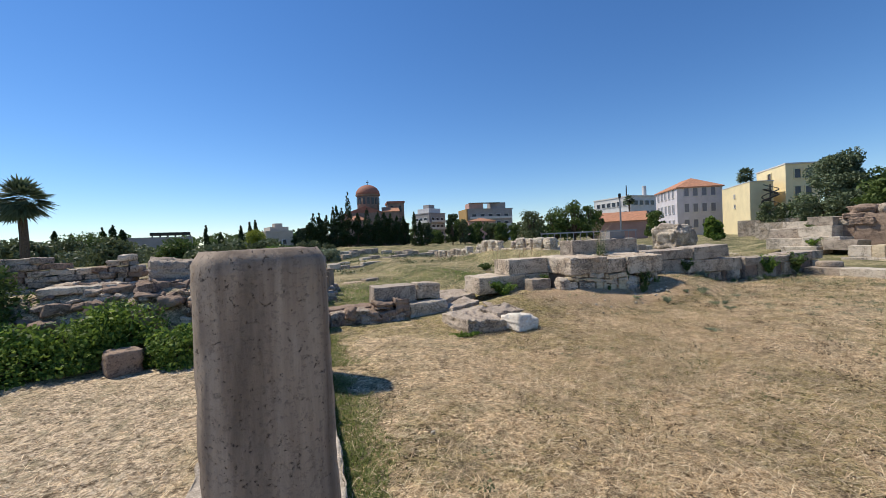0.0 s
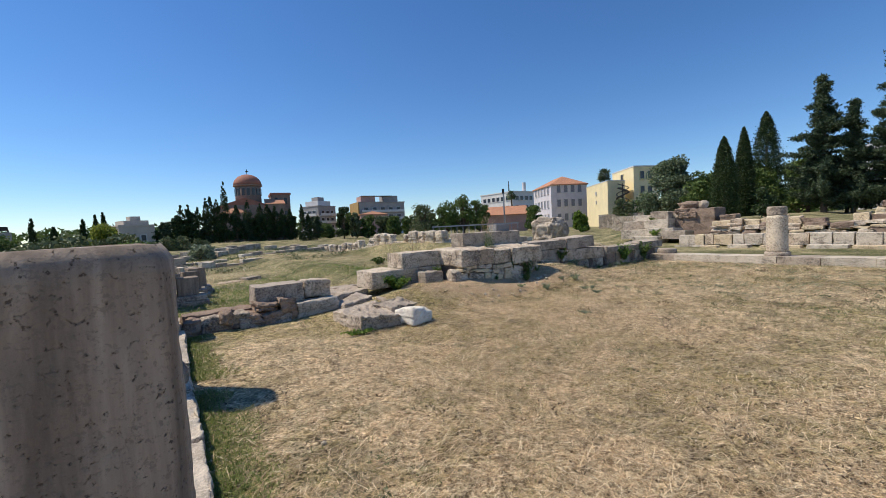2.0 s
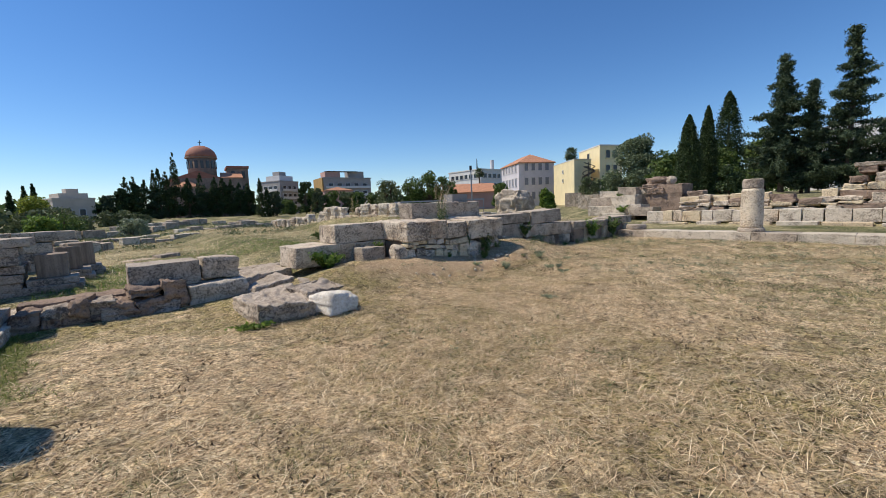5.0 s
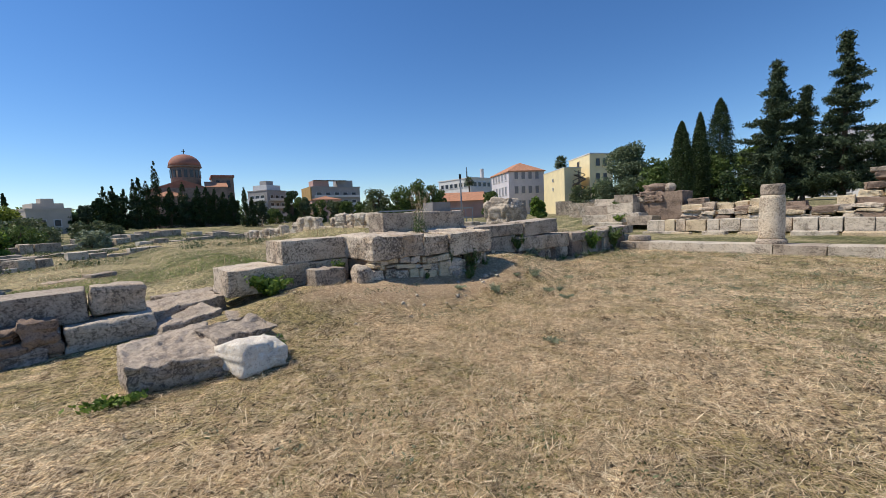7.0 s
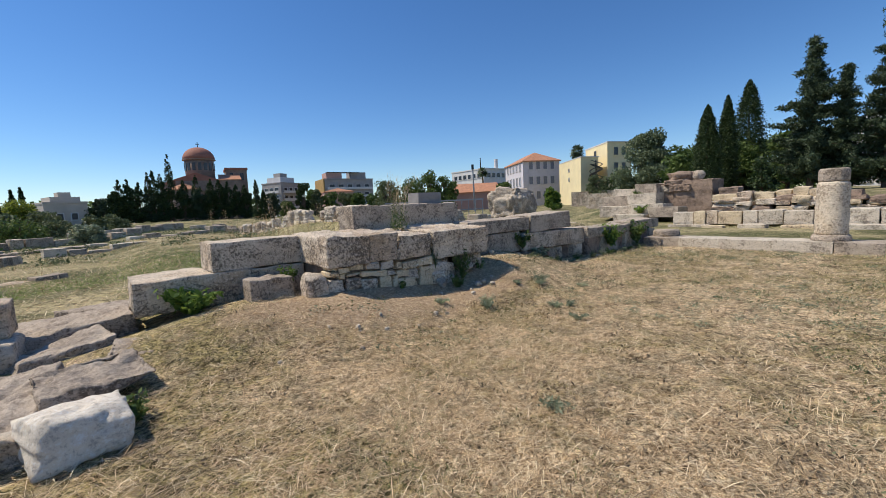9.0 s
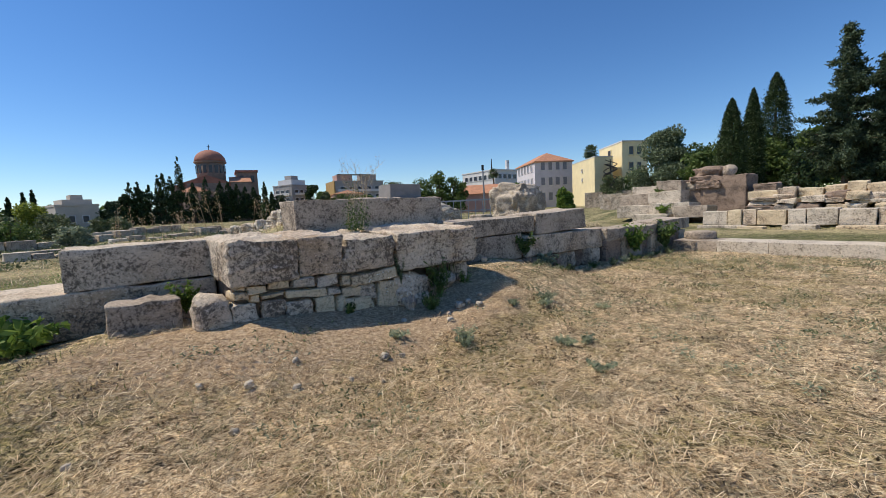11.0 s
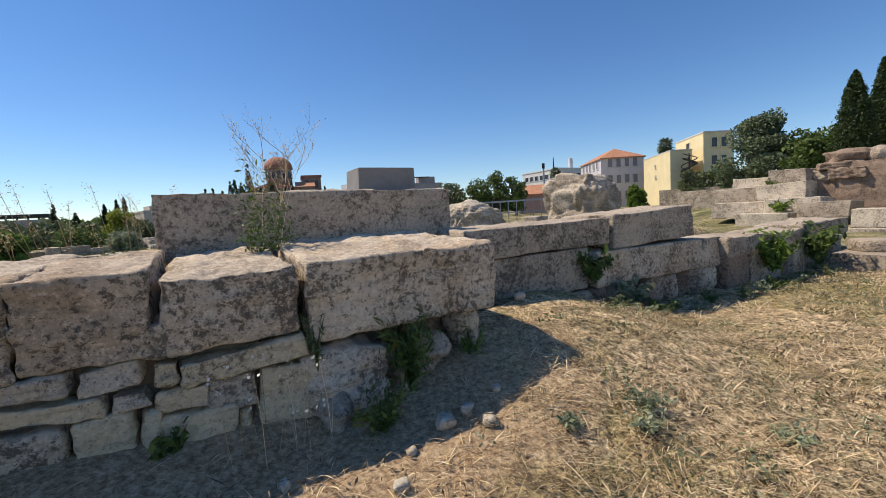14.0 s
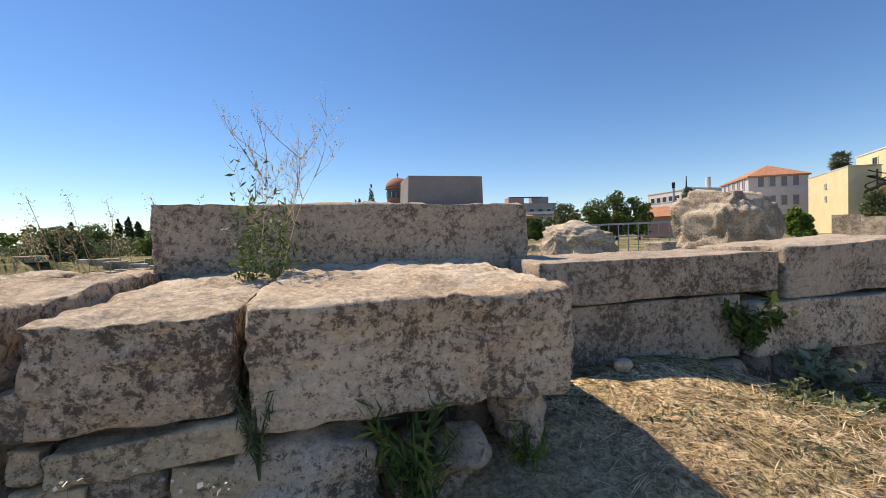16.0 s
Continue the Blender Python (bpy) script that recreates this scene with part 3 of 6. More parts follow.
    for i, (u0, u1, z1) in enumerate(((8.5, 9.7, 0.62), (9.73, 10.9, 0.60), (10.93, 12.1, 0.66), (12.12, 12.85, 0.68))):
        block(c, u0, u1, 4.96, 5.7, 0.36, z1, 140 + i, LIME_GREY, "cap_stone", 0.05, 0.016, 0.08, rnd.uniform(-2, 2), top_wear=0.02)
    # lower steps towards the gate
    s = thing("ruined_wall", "stepped low wall of long pale-topped blocks", "wall")
    block(s, -1.19, 0.95, 5.37, 6.3, 0.22, 0.665, 15, LIME, chip=0.05, rough=0.015, top_wear=0.015)
    block(s, -0.30, 0.98, 5.39, 6.2, 0.675, 1.06, 16, LIME, chip=0.025, rough=0.008, top_wear=0.008)
    loose("stone_block", stone_mesh("stone_block", 0.55, 0.4, 0.36, 17, 0.05, 0.014, 0.05, 0, 0.02), LIME_GREY, 0.27, 4.98, 0.2, "small squared block lying before the wall", "stone block")
    loose("boulder", boulder_mesh("boulder", 0.36, 0.42, 0.46, 18, 0.16), LIME, 0.76, 4.58, 0.12, "rounded weathered boulder leaning at the wall's corner", "stone")


build_main_wall()

# ---- low wall, slabs and white stone in the field ----
def build_field_stones():
    w = thing("ruined_wall", "low broken wall of dark reddish stones with a block on top", "wall")
    block(w, -3.90, -2.90, 5.36, 6.0, 0.215, 0.63, 30, LIME_GREY, chip=0.035, top_wear=0.012)
    block(w, -2.87, -2.26, 5.42, 5.95, 0.24, 0.64, 31, LIME, chip=0.10, rough=0.02, tilt=(0, 3))
    for course, z, u, end in ((0, -0.2, -5.3, -3.4), (1, -0.02, -5.22, -3.45), (2, 0.10, -3.95, -3.3)):
        i = 0
        while u < end:
            rnd = random.Random(300 + i + 40 * course)
            wd, ht = rnd.uniform(0.2, 0.46), rnd.uniform(0.17, 0.27)
            mesh = stone_mesh("rubble_stone", wd, 0.62, ht, 310 + i + 40 * course, 0.09, 0.04, 0.035, jitter=0.05)
            uv_part("rubble_stone", mesh, (LIME_RED, LIME_GREY, LIME_RED, LIME_RED)[rnd.randrange(4)], w, u + wd / 2, 5.34 + rnd.uniform(-0.07, 0.06), z + rnd.uniform(-0.03, 0.03), rnd.uniform(-10, 10), "", (0, rnd.uniform(-7, 7)))
            u += wd * 0.93
            i += 1
    block(w, -3.15, -2.2, 5.08, 5.75, -0.16, 0.23, 33, LIME_PALE, chip=0.12, rough=0.02)
    block(w, -3.42, -3.18, 5.12, 5.6, -0.16, 0.20, 34, LIME, chip=0.06)
    block(w, -5.2, -2.3, 5.55, 6.0, -0.2, 0.20, 36, LIME_RED, "core", 0.05, 0.03, 0.12)
    loose("fallen_slab", stone_mesh("fallen_slab", 0.85, 1.45, 0.28, 40, 0.07, 0.025, 0.024, 0, 0.045, 0, 0.06), LIME_GREY, -2.28, 3.50, -0.13, "broad grey fallen slab sunk in dry grass", "stone slab", -4, "", (1, 0))
    loose("fallen_slab", stone_mesh("fallen_slab", 0.66, 0.6, 0.15, 41, 0.05, 0.022, 0.024, 0, 0.04, 0, 0.07), LIME_GREY, -1.60, 3.62, 0.03, "thin split slab lying on the ground", "stone slab", 12, "", (4, -3))
    loose("boulder", stone_mesh("boulder", 0.60, 0.56, 0.33, 42, 0.18, 0.012, 0.026, 0, 0.012, 0.2, 0.07), LIME_WHITE, -1.66, 2.78, -0.13, "bright white marble stone lying in dry grass", "stone", 14, "", (4, 3))
    loose("rock_fragment", boulder_mesh("rock_fragment", 0.24, 0.25, 0.22, 43, 0.2), LIME_PALE, -2.02, 2.95, -0.13, "small pale broken stone between slab and boulder", "stone")
    for i, (u, v, a, b, z) in enumerate(((-1.75, 6.2, 0.95, 0.8, 0.06), (-1.9, 5.2, 0.6, 0.5, 0.02), (-1.35, 7.1, 0.8, 0.7, 0.06), (-0.9, 4.9, 0.4, 0.35, 0.02), (-1.2, 4.5, 0.5, 0.4, 0.0))):
        loose("flat_slab", stone_mesh("flat_slab", a * 1.3, b * 1.3, 0.36, 45 + i, 0.06, 0.016, 0.026, 0, 0.028, 0, 0.09), LIME_GREY, u, v, z - 0.255, "flat grey slab flush with the ground", "stone slab", i * 17, "flat slabs")
    # boulders on a low wall behind
    r = thing("ruined_wall", "far pale wall topped with a row of upright boulders", "wall")
    for i in range(19):
        k = i / 18
        rnd = random.Random(400 + i)
        u, v = 5.4 - 0.6 * k, 11.3 + 12.8 * k
        p = at_uv(u, v)
        z = ground_z(p.x, p.y)
        block(r, u - 0.25, u + 0.25, v - 0.34, v + 0.34, z - 0.25, z + 0.1 + rnd.uniform(-0.04, 0.04), 420 + i, (LIME_PALE, LIME_YEL, LIME)[i % 3], chip=0.05, step=0.09)
        if rnd.random() < 0.85:
            sz = rnd.uniform(0.75, 1.1)
            uv_part("boulder", stone_mesh("boulder", 0.42 * sz, 0.52 * sz, 0.5 * sz, 440 + i, 0.2, 0.05, 0.05), (LIME, LIME_PALE)[i % 2], r, u, v + 0.05, z + 0.06, rnd.uniform(-20, 20))
    loose("boulder", boulder_mesh("boulder", 1.65, 1.4, 1.3, 60, 0.2, 5), LIME_KERB, 10.2, 9.0, 0.62, "huge pale jagged rock standing behind the wall", "rock", 10)
    loose("boulder", boulder_mesh("boulder", 1.3, 1.0, 0.8, 61, 0.26, 5), LIME_KERB, 7.5, 9.7, 0.55, "broken pale rock behind the wall", "rock", -15)
    for i, (u, v, s) in enumerate(((9.0, 12.5, 0.5), (12.5, 9.5, 0.6), (13.4, 8.4, 0.5), (12.8, 7.3, 0.4), (14.6, 9.4, 0.6), (11.5, 13.5, 0.5))):
        p = at_uv(u, v)
        loose("rock_fragment", boulder_mesh("rock_fragment", s * 1.4, s, s * 0.7, 470 + i, 0.2, 2), LIME_PALE, u, v, ground_z(p.x, p.y) - 0.08, "pale rubble stone lying on open ground", "stone", 30 * i, "scattered rubble stones")


build_field_stones()

# ---- colonnades ----
def shaft(parent, u, v, z0, z1, r0, r1, seed, material, name="shaft", power=2.0):
    n = 40
    off = Vector((seed * 3.3, seed, 0))
    bm = bmesh.new()
    rows = max(8, int((z1 - z0) / 0.05))
    grid = []
    for k in range(rows + 1):
        t = k / rows
        z = z0 + (z1 - z0) * t
        r = r0 + (r1 - r0) * t
        edge = max(0, 1 - (z1 - z) / 0.05) * 0.03 + max(0, 1 - (z - z0) / 0.04) * 0.01
        row = []
        for i in range(n):
            a = 2 * math.pi * i / n
            ca, sa = math.cos(a), math.sin(a)
            rr = (r - edge) * (abs(ca) ** power + abs(sa) ** power) ** (-1 / power)
            q = Vector((ca, sa, z * 1.5))
            rr += 0.010 * noise.noise(q * 2.2 + off) + 0.006 * noise.noise(q * 7 + off) + 0.004 * noise.noise(q * 17 + off)
            row.append(bm.verts.new((rr * ca, rr * sa, z + (0.012 * noise.noise(q * 3 + off) if k == rows else 0))))
        grid.append(row)
    for k in range(rows):
        for i in range(n):
            bm.faces.new((grid[k][i], grid[k][(i + 1) % n], grid[k + 1][(i + 1) % n], grid[k + 1][i]))
    bm.faces.new(grid[-1])
    bm.faces.new(grid[0][::-1])
    ob = part(name, bm, material, parent, "", False)
    p = at_uv(u, v)
    ob.matrix_basis = pose(p.x, p.y, 0, 0, 0, math.degrees(ANG))
    return ob


def build_left_colonnade():
    st = thing("stylobate", "long grey stone kerb of worn stylobate slabs carrying pillars", "kerb", kind="structure")
    v = -6.2
    i = 0
    while v < 6.5:
        ln = (1.25, 1.38, 1.15, 1.3)[i % 4]
        edge = -5.455 + 0.042 * (v + ln / 2) + 0.01 * (i % 3)
        block(st, edge - 1.02, edge, v, v + ln - 0.012, -0.22, 0.05, 200 + i, LIME_KERB, "slab", 0.04, 0.016, 0.035, -2.4, top_wear=0.022)
        v += ln
        i += 1
    for k, (v, r, z1) in enumerate(((-1.97, 0.262, 1.68), (1.95, 0.30, 1.63))):
        p = thing("pillar", "tall weathered grey pillar stump with pitted surface" if k == 0 else "weathered grey pillar stump on a round moulded base", "pillar", group="pillars of the colonnade")
        u = -5.90 if k == 0 else -5.785
        shaft(p, u, v, 0.22, z1, r + 0.012, r, 5 + k, PILLAR, power=3.6)
        shaft(p, u, v, 0.05, 0.235, r + 0.10, r + 0.085, 9 + k, PILLAR, "base", 3.0)
    p = thing("pillar", "short square grey pier on a plinth", "pillar", group="pillars of the colonnade")
    block(p, -5.95, -5.35, 5.05, 5.6, 0.2, 1.07, 210, PILLAR, "shaft", 0.03, 0.006, 0.07)
    block(p, -6.0, -5.28, 4.75, 5.7, 0.05, 0.2, 211, LIME_GREY, "base", 0.015, 0.004, 0.07)
    w = thing("ruined_wall", "rough wall end of stacked flat stones behind the pillars", "wall")
    for i in range(7):
        rnd = random.Random(220 + i)
        block(w, -6.1 + rnd.uniform(-0.1, 0.1), -5.2 + rnd.uniform(-0.15, 0.1), 7.6, 8.5, 0.0 + i * 0.16, 0.155 + i * 0.16, 230 + i, LIME_GREY, "flat_stone", 0.04, 0.015, 0.08)


build_left_colonnade()


def build_pier_stumps():
    """Square stumps on stepped plinths standing in the grass, with a stacked wall behind them."""
    for i, (u, v, w, h) in enumerate(((-4.90, 8.0, 0.44, 0.44), (-4.72, 9.35, 0.42, 0.50), (-4.52, 10.2, 0.44, 0.54))):
        p = at_uv(u, v)
        z = ground_z(p.x, p.y)
        t = thing("pier_stump", "square grey pier stump on a stepped stone plinth", "pillar", group="pier stumps in the grass")
        block(t, u - 0.5, u + 0.42, v - 0.42, v + 0.42, z - 0.1, z + 0.13, 2100 + i, LIME_GREY, "plinth_step", 0.025, 0.008, 0.06)
        block(t, u - 0.36, u + 0.36, v - 0.36, v + 0.36, z + 0.132, z + 0.25, 2110 + i, LIME_GREY, "plinth", 0.025, 0.008, 0.06)
        block(t, u - w / 2, u + w / 2, v - w / 2, v + w / 2, z + 0.252, z + 0.25 + h, 2120 + i, PILLAR, "shaft", 0.035, 0.01, 0.05, 4 * i, top_wear=0.02)
    w = thing("ruined_wall", "low dark wall of stacked squared stones behind pier stumps", "wall")
    for course in range(4):
        u, i = -7.6, 0
        while u < -4.95 - 0.12 * course:
            rnd = random.Random(2200 + 20 * course + i)
            ln = rnd.uniform(0.4, 0.8)
            block(w, u, u + ln - 0.02, 12.0 + rnd.uniform(-0.05, 0.05), 12.6, 0.05 + 0.27 * course, 0.31 + 0.27 * course, 2210 + 20 * course + i, (LIME_GREY, LIME, LIME_GREY)[rnd.randrange(3)], "stone_block", 0.04, 0.014, 0.08)
            u += ln
            i += 1


build_pier_stumps()


def build_right_colonnade():
    st = thing("stylobate", "pale marble stylobate kerb of long slabs along the court", "kerb", kind="structure")
    v, i = 4.75, 0
    for ln in (1.0, 1.0, 1.15, 1.1, 1.1, 1.2, 1.1, 1.2, 1.1, 1.3, 1.2, 1.2):
        block(st, 11.25 + 0.01 * (i % 3), 12.15, v - ln + 0.012, v, -0.2, 0.15, 500 + i, LIME_PALE if i % 4 else LIME_GREY, "slab", 0.018, 0.006, 0.1)
        v -= ln
        i += 1
    d = thing("column_drum", "low flat round drum of grey stone on the stylobate", "column drum")
    shaft(d, 11.95, 4.35, 0.15, 0.33, 0.36, 0.36, 31, LIME_GREY, "drum")
    for k, (v, h) in enumerate(((0.62, 1.95), (-2.75, 2.02))):
        c = thing("column", "weathered pale column shaft with grey capping drum", "column", group="columns of the court")
        shaft(c, 11.78, v, 0.15, 0.29, 0.37, 0.355, 33 + k, LIME_GREY, "base")
        shaft(c, 11.78, v, 0.29, 1.52, 0.305, 0.29, 35 + k, LIME_COLUMN, "shaft")
        shaft(c, 11.78, v, 1.525, h - 0.12, 0.275, 0.27, 37 + k, LIME_GREY, "capping_drum")
    # rear walls in courses
    w = thing("ruined_wall", "rear wall of squared pale blocks above a long kerb", "wall")
    v, i = 6.0, 0
    while v > -9:
        rnd = random.Random(520 + i)
        ln = rnd.uniform(0.38, 0.8)
        mat = (LIME_PALE, LIME_PALE, LIME_YEL, LIME, LIME_PALE)[rnd.randrange(5)]
        block(w, 16.8 + rnd.uniform(0, 0.1), 17.5, v - ln + 0.03, v, 0.16, 0.66 + rnd.uniform(-0.05, 0.03), 530 + i, mat, chip=0.04, step=0.06)
        if i % 2 == 0:
            block(w, 16.2 + rnd.uniform(0, 0.15), 16.75, v - ln * 1.8 + 0.04, v, -0.02, 0.18 + rnd.uniform(-0.04, 0.04), 560 + i, (LIME_PALE, LIME_YEL)[i % 4 // 2], "step_stone", 0.04, 0.012, 0.08)
        v -= ln
        i += 1
    w = thing("ruined_wall", "upper terrace wall of mixed yellow and reddish blocks", "wall")
    v, i = 5.2, 0
    while v > -9:
        rnd = random.Random(600 + i)
        ln = rnd.uniform(0.45, 1.0)
        h = rnd.uniform(0.2, 0.42)
        if rnd.random() > 0.15:
            block(w, 18.5 + rnd.uniform(0, 0.35), 19.3, v - ln + 0.04, v, 1.02, 1.04 + h, 610 + i, (LIME_YEL, LIME_RED, LIME_PALE, LIME, LIME_YEL)[rnd.randrange(5)], chip=0.05, rough=0.02, step=0.06, tilt=(0, rnd.uniform(-4, 4)), jitter=0.04)
        z = 0.58
        while z < 1.0:
            th = rnd.uniform(0.1, 0.24)
            uv_part("rubble_stone", stone_mesh("rubble_stone", 0.7, ln * rnd.uniform(0.85, 1.0), th, 640 + i + int(z * 40), 0.045, 0.03, 0.06, jitter=0.05), (LIME_RED, LIME, LIME_GREY, LIME_YEL)[rnd.randrange(4)], w, 18.62 + rnd.uniform(-0.1, 0.1), v - ln / 2 + rnd.uniform(-0.15, 0.15), z, rnd.uniform(-6, 6))
            z += th
        v -= ln
        i += 1
    # stepped pile with red brick core
    b = thing("masonry_core", "squat brown masonry core topped by reddish boulders", "ruin")
    block(b, 20.9, 22.6, 5.75, 7.5, 0.2, 2.05, 660, LIME_RED, "core_body", 0.07, 0.03, 0.10, taper=0.04)
    block(b, 20.95, 22.4, 7.45, 8.7, 0.3, 1.55, 2001, LIME_RED, "core_body", 0.08, 0.035, 0.10)
    for k, (u, v, z, lu, lv, lz, m) in enumerate(((21.2, 7.2, 1.52, 0.9, 0.95, 0.36, LIME_RED), (21.3, 8.1, 1.5, 0.9, 0.9, 0.34, LIME_GREY), (21.1, 8.75, 1.42, 0.7, 0.6, 0.4, LIME_RED), (21.3, 7.5, 1.86, 1.0, 1.1, 0.24, LIME_RED))):
        uv_part("rubble_stone", stone_mesh("rubble_stone", lu, lv, lz, 2010 + k, 0.1, 0.05, 0.06), m, b, u, v, z, 7 * k)
    uv_part("top_rock", boulder_mesh("top_rock", 0.9, 1.15, 0.5, 661, 0.24, 4), LIME_RED, b, 21.5, 7.35, 2.02, 20)
    uv_part("top_rock", boulder_mesh("top_rock", 0.6, 0.5, 0.5, 662, 0.2), LIME_GREY, b, 21.5, 6.6, 2.0, 50)
    block(b, 21.0, 21.9, 4.75, 5.6, 0.3, 1.22, 663, LIME_RED, "side_pier", 0.07, 0.035, 0.08)
    block(b, 21.05, 21.8, 4.8, 5.55, 1.22, 1.58, 664, LIME_RED, "side_pier", 0.08, 0.04, 0.08)
    q = thing("stepped_blocks", "stepped pile of pale squared blocks", "stone pile")
    for i, (u0, v0, v1, z0, z1) in enumerate(((20.4, 8.1, 9.2, 1.5, 2.0), (20.6, 9.25, 10.5, 1.45, 1.80), (20.0, 8.0, 9.4, 0.9, 1.5), (20.2, 9.45, 10.9, 0.85, 1.42), (19.4, 7.4, 8.9, 0.45, 0.95), (19.6, 8.95, 10.8, 0.3, 0.88), (19.0, 6.6, 7.9, 0.35, 0.8), (18.8, 8.0, 9.6, 0.05, 0.5))):
        block(q, u0, u0 + 1.3, v0, v1, z0, z1, 670 + i, LIME_PALE if i % 3 else LIME_GREY, chip=0.035, rough=0.015, step=0.10, jitter=0.04)
    # rubble bank
    r = thing("rubble_bank", "high bank of rubble masonry with layered red and grey stones", "ruin")
    for i in range(46):
        rnd = random.Random(700 + i)
        lay = i // 12
        v = -0.95 - (i % 12) * 0.62 + rnd.uniform(-0.1, 0.1) - lay * 0.15
        uv_part("rubble_stone", stone_mesh("rubble_stone", 1.1, rnd.uniform(0.45, 0.75), rnd.uniform(0.2, 0.42), 710 + i, 0.06, 0.04, 0.06, jitter=0.06), (LIME_RED, LIME_RED, LIME_GREY, LIME_YEL)[rnd.randrange(4)], r, 20.3 + lay * 0.12, v, 0.98 + lay * 0.34, rnd.uniform(-15, 15))
    for i in range(6):
        block(r, 20.1, 21.4, -2.2 - i * 1.3, -1.05 - i * 1.3, 2.3, 2.44, 780 + i, LIME_GREY, "flat_stone", 0.04, 0.02, 0.12)


build_right_colonnade()

# ---- left rubble ----
def build_left_rubble():
    w = thing("ruined_wall", "long low wall of rough rubble masonry", "wall")
    i = 0
    for course in range(6):
        u = -15.0
        while u < -8.7:
            rnd = random.Random(800 + i)
            ln = rnd.uniform(0.14, 0.4)
            i += 1
            if course > 3 and noise.noise(Vector((u * 0.9, course * 0.3, 3))) > 0.05:
                u += ln
                continue
            uv_part("rubble_stone", stone_mesh("rubble_stone", ln - 0.012, 0.5, 0.115, 800 + i, 0.045, 0.018, 0.06), (LIME_GREY, LIME, LIME_RED, LIME_GREY, LIME_GREY)[rnd.randrange(5)], w, u + ln / 2, 6.3 + rnd.uniform(-0.05, 0.05), 0.96 + course * 0.117 + rnd.uniform(-0.012, 0.012), rnd.uniform(-4, 4), "", (0, rnd.uniform(-4, 4)))
            u += ln
            i += 1
    for i in range(190):
        rnd = random.Random(910 + i)
        u, v = rnd.uniform(-9.8, -6.7), rnd.uniform(4.0, 6.0)
        s = rnd.choice((0.11, 0.14, 0.18, 0.22, 0.32))
        p = at_uv(u, v)
        z = ground_z(p.x, p.y)
        mesh = stone_mesh("rock_fragment", s * 1.5, s, s * 0.45, 910 + i, 0.07, 0.03, 0.05, jitter=0.2 * s)
        loose("rock_fragment", mesh, (LIME_GREY, LIME_RED, LIME, LIME_RED)[i % 4], u, v, z - s * 0.16, "rough broken stone on the rubble bank", "stone", rnd.uniform(0, 180), "rubble bank stones")
    loose("boulder", stone_mesh("boulder", 0.95, 0.7, 0.55, 950, 0.16, 0.04, 0.04, jitter=0.08), LIME_GREY, -7.9, 5.9, 1.0, "squared grey boulder on top of the bank", "rock", 12, "", (4, 5))
    loose("flat_slab", stone_mesh("flat_slab", 1.1, 0.6, 0.12, 952, 0.05, 0.02, 0.06), LIME_PALE, -9.3, 5.5, 1.0, "flat pale slab on the rubble bank", "stone slab", 8)
    loose("stone_block", stone_mesh("stone_block", 0.42, 0.4, 0.36, 951, 0.07, 0.02, 0.05), LIME_RED, -8.15, 3.55, -0.14, "reddish squared stone among bushes", "stone block", 25)


build_left_rubble()

# ---- distant buildings ----
PLASTER_WHITE = plain_mat("white_plaster", (0.62, 0.61, 0.60), 0.9, 0.06, 0.6, 0.05)
PLASTER_CREAM = plain_mat("cream_plaster", (0.52, 0.46, 0.39), 0.9, 0.06, 0.6, 0.05)
PLASTER_LILAC = plain_mat("pale_lilac_plaster", (0.62, 0.59, 0.62), 0.9, 0.06, 0.6, 0.05)
PLASTER_YELLOW = plain_mat("yellow_plaster", (0.80, 0.68, 0.41), 0.9, 0.05, 0.5, 0.05)
PLASTER_OCHRE = plain_mat("ochre_plaster", (0.42, 0.27, 0.10), 0.9, 0.1, 0.5, 0.05)
PLASTER_PINK = plain_mat("pink_plaster", (0.50, 0.31, 0.26), 0.9, 0.08, 0.5, 0.05)
PLASTER_GREY = plain_mat("grey_plaster", (0.34, 0.32, 0.31), 0.9, 0.08, 0.5, 0.05)
BRICKWORK = plain_mat("brown_brickwork", (0.29, 0.21, 0.165), 0.92, 0.15, 1.2, 0.15)
TERRACOTTA = plain_mat("terracotta_tiles", (0.52, 0.25, 0.14), 0.85, 0.15, 1.5, 0.4)
DOME_TILE = plain_mat("dome_tiles", (0.36, 0.15, 0.10), 0.8, 0.12, 1.0, 0.3)
WINDOW_DARK = plain_mat("dark_window_glass", (0.035, 0.04, 0.05), 0.25, 0.1, 2, 0.0)
SHUTTER = plain_mat("grey_shutters", (0.22, 0.23, 0.27), 0.7, 0.1, 3, 0.1)
METAL_DARK = plain_mat("dark_metal", (0.05, 0.045, 0.04), 0.5, 0.1, 5, 0.05, 0.6)
METAL_GREY = plain_mat("galvanised_metal", (0.35, 0.35, 0.36), 0.45, 0.1, 5, 0.05, 0.7)


def prism(points, z0, z1, bm=None):
    bm = bm or bmesh.new()
    lo, hi = [bm.verts.new((x, y, z0)) for x, y in points], [bm.verts.new((x, y, z1)) for x, y in points]
    n = len(points)
    bm.faces.new(hi)
    bm.faces.new(lo[::-1])
    for i in range(n):
        bm.faces.new((lo[i], lo[(i + 1) % n], hi[(i + 1) % n], hi[i]))
    bmesh.ops.recalc_face_normals(bm, faces=bm.faces)
    return bm


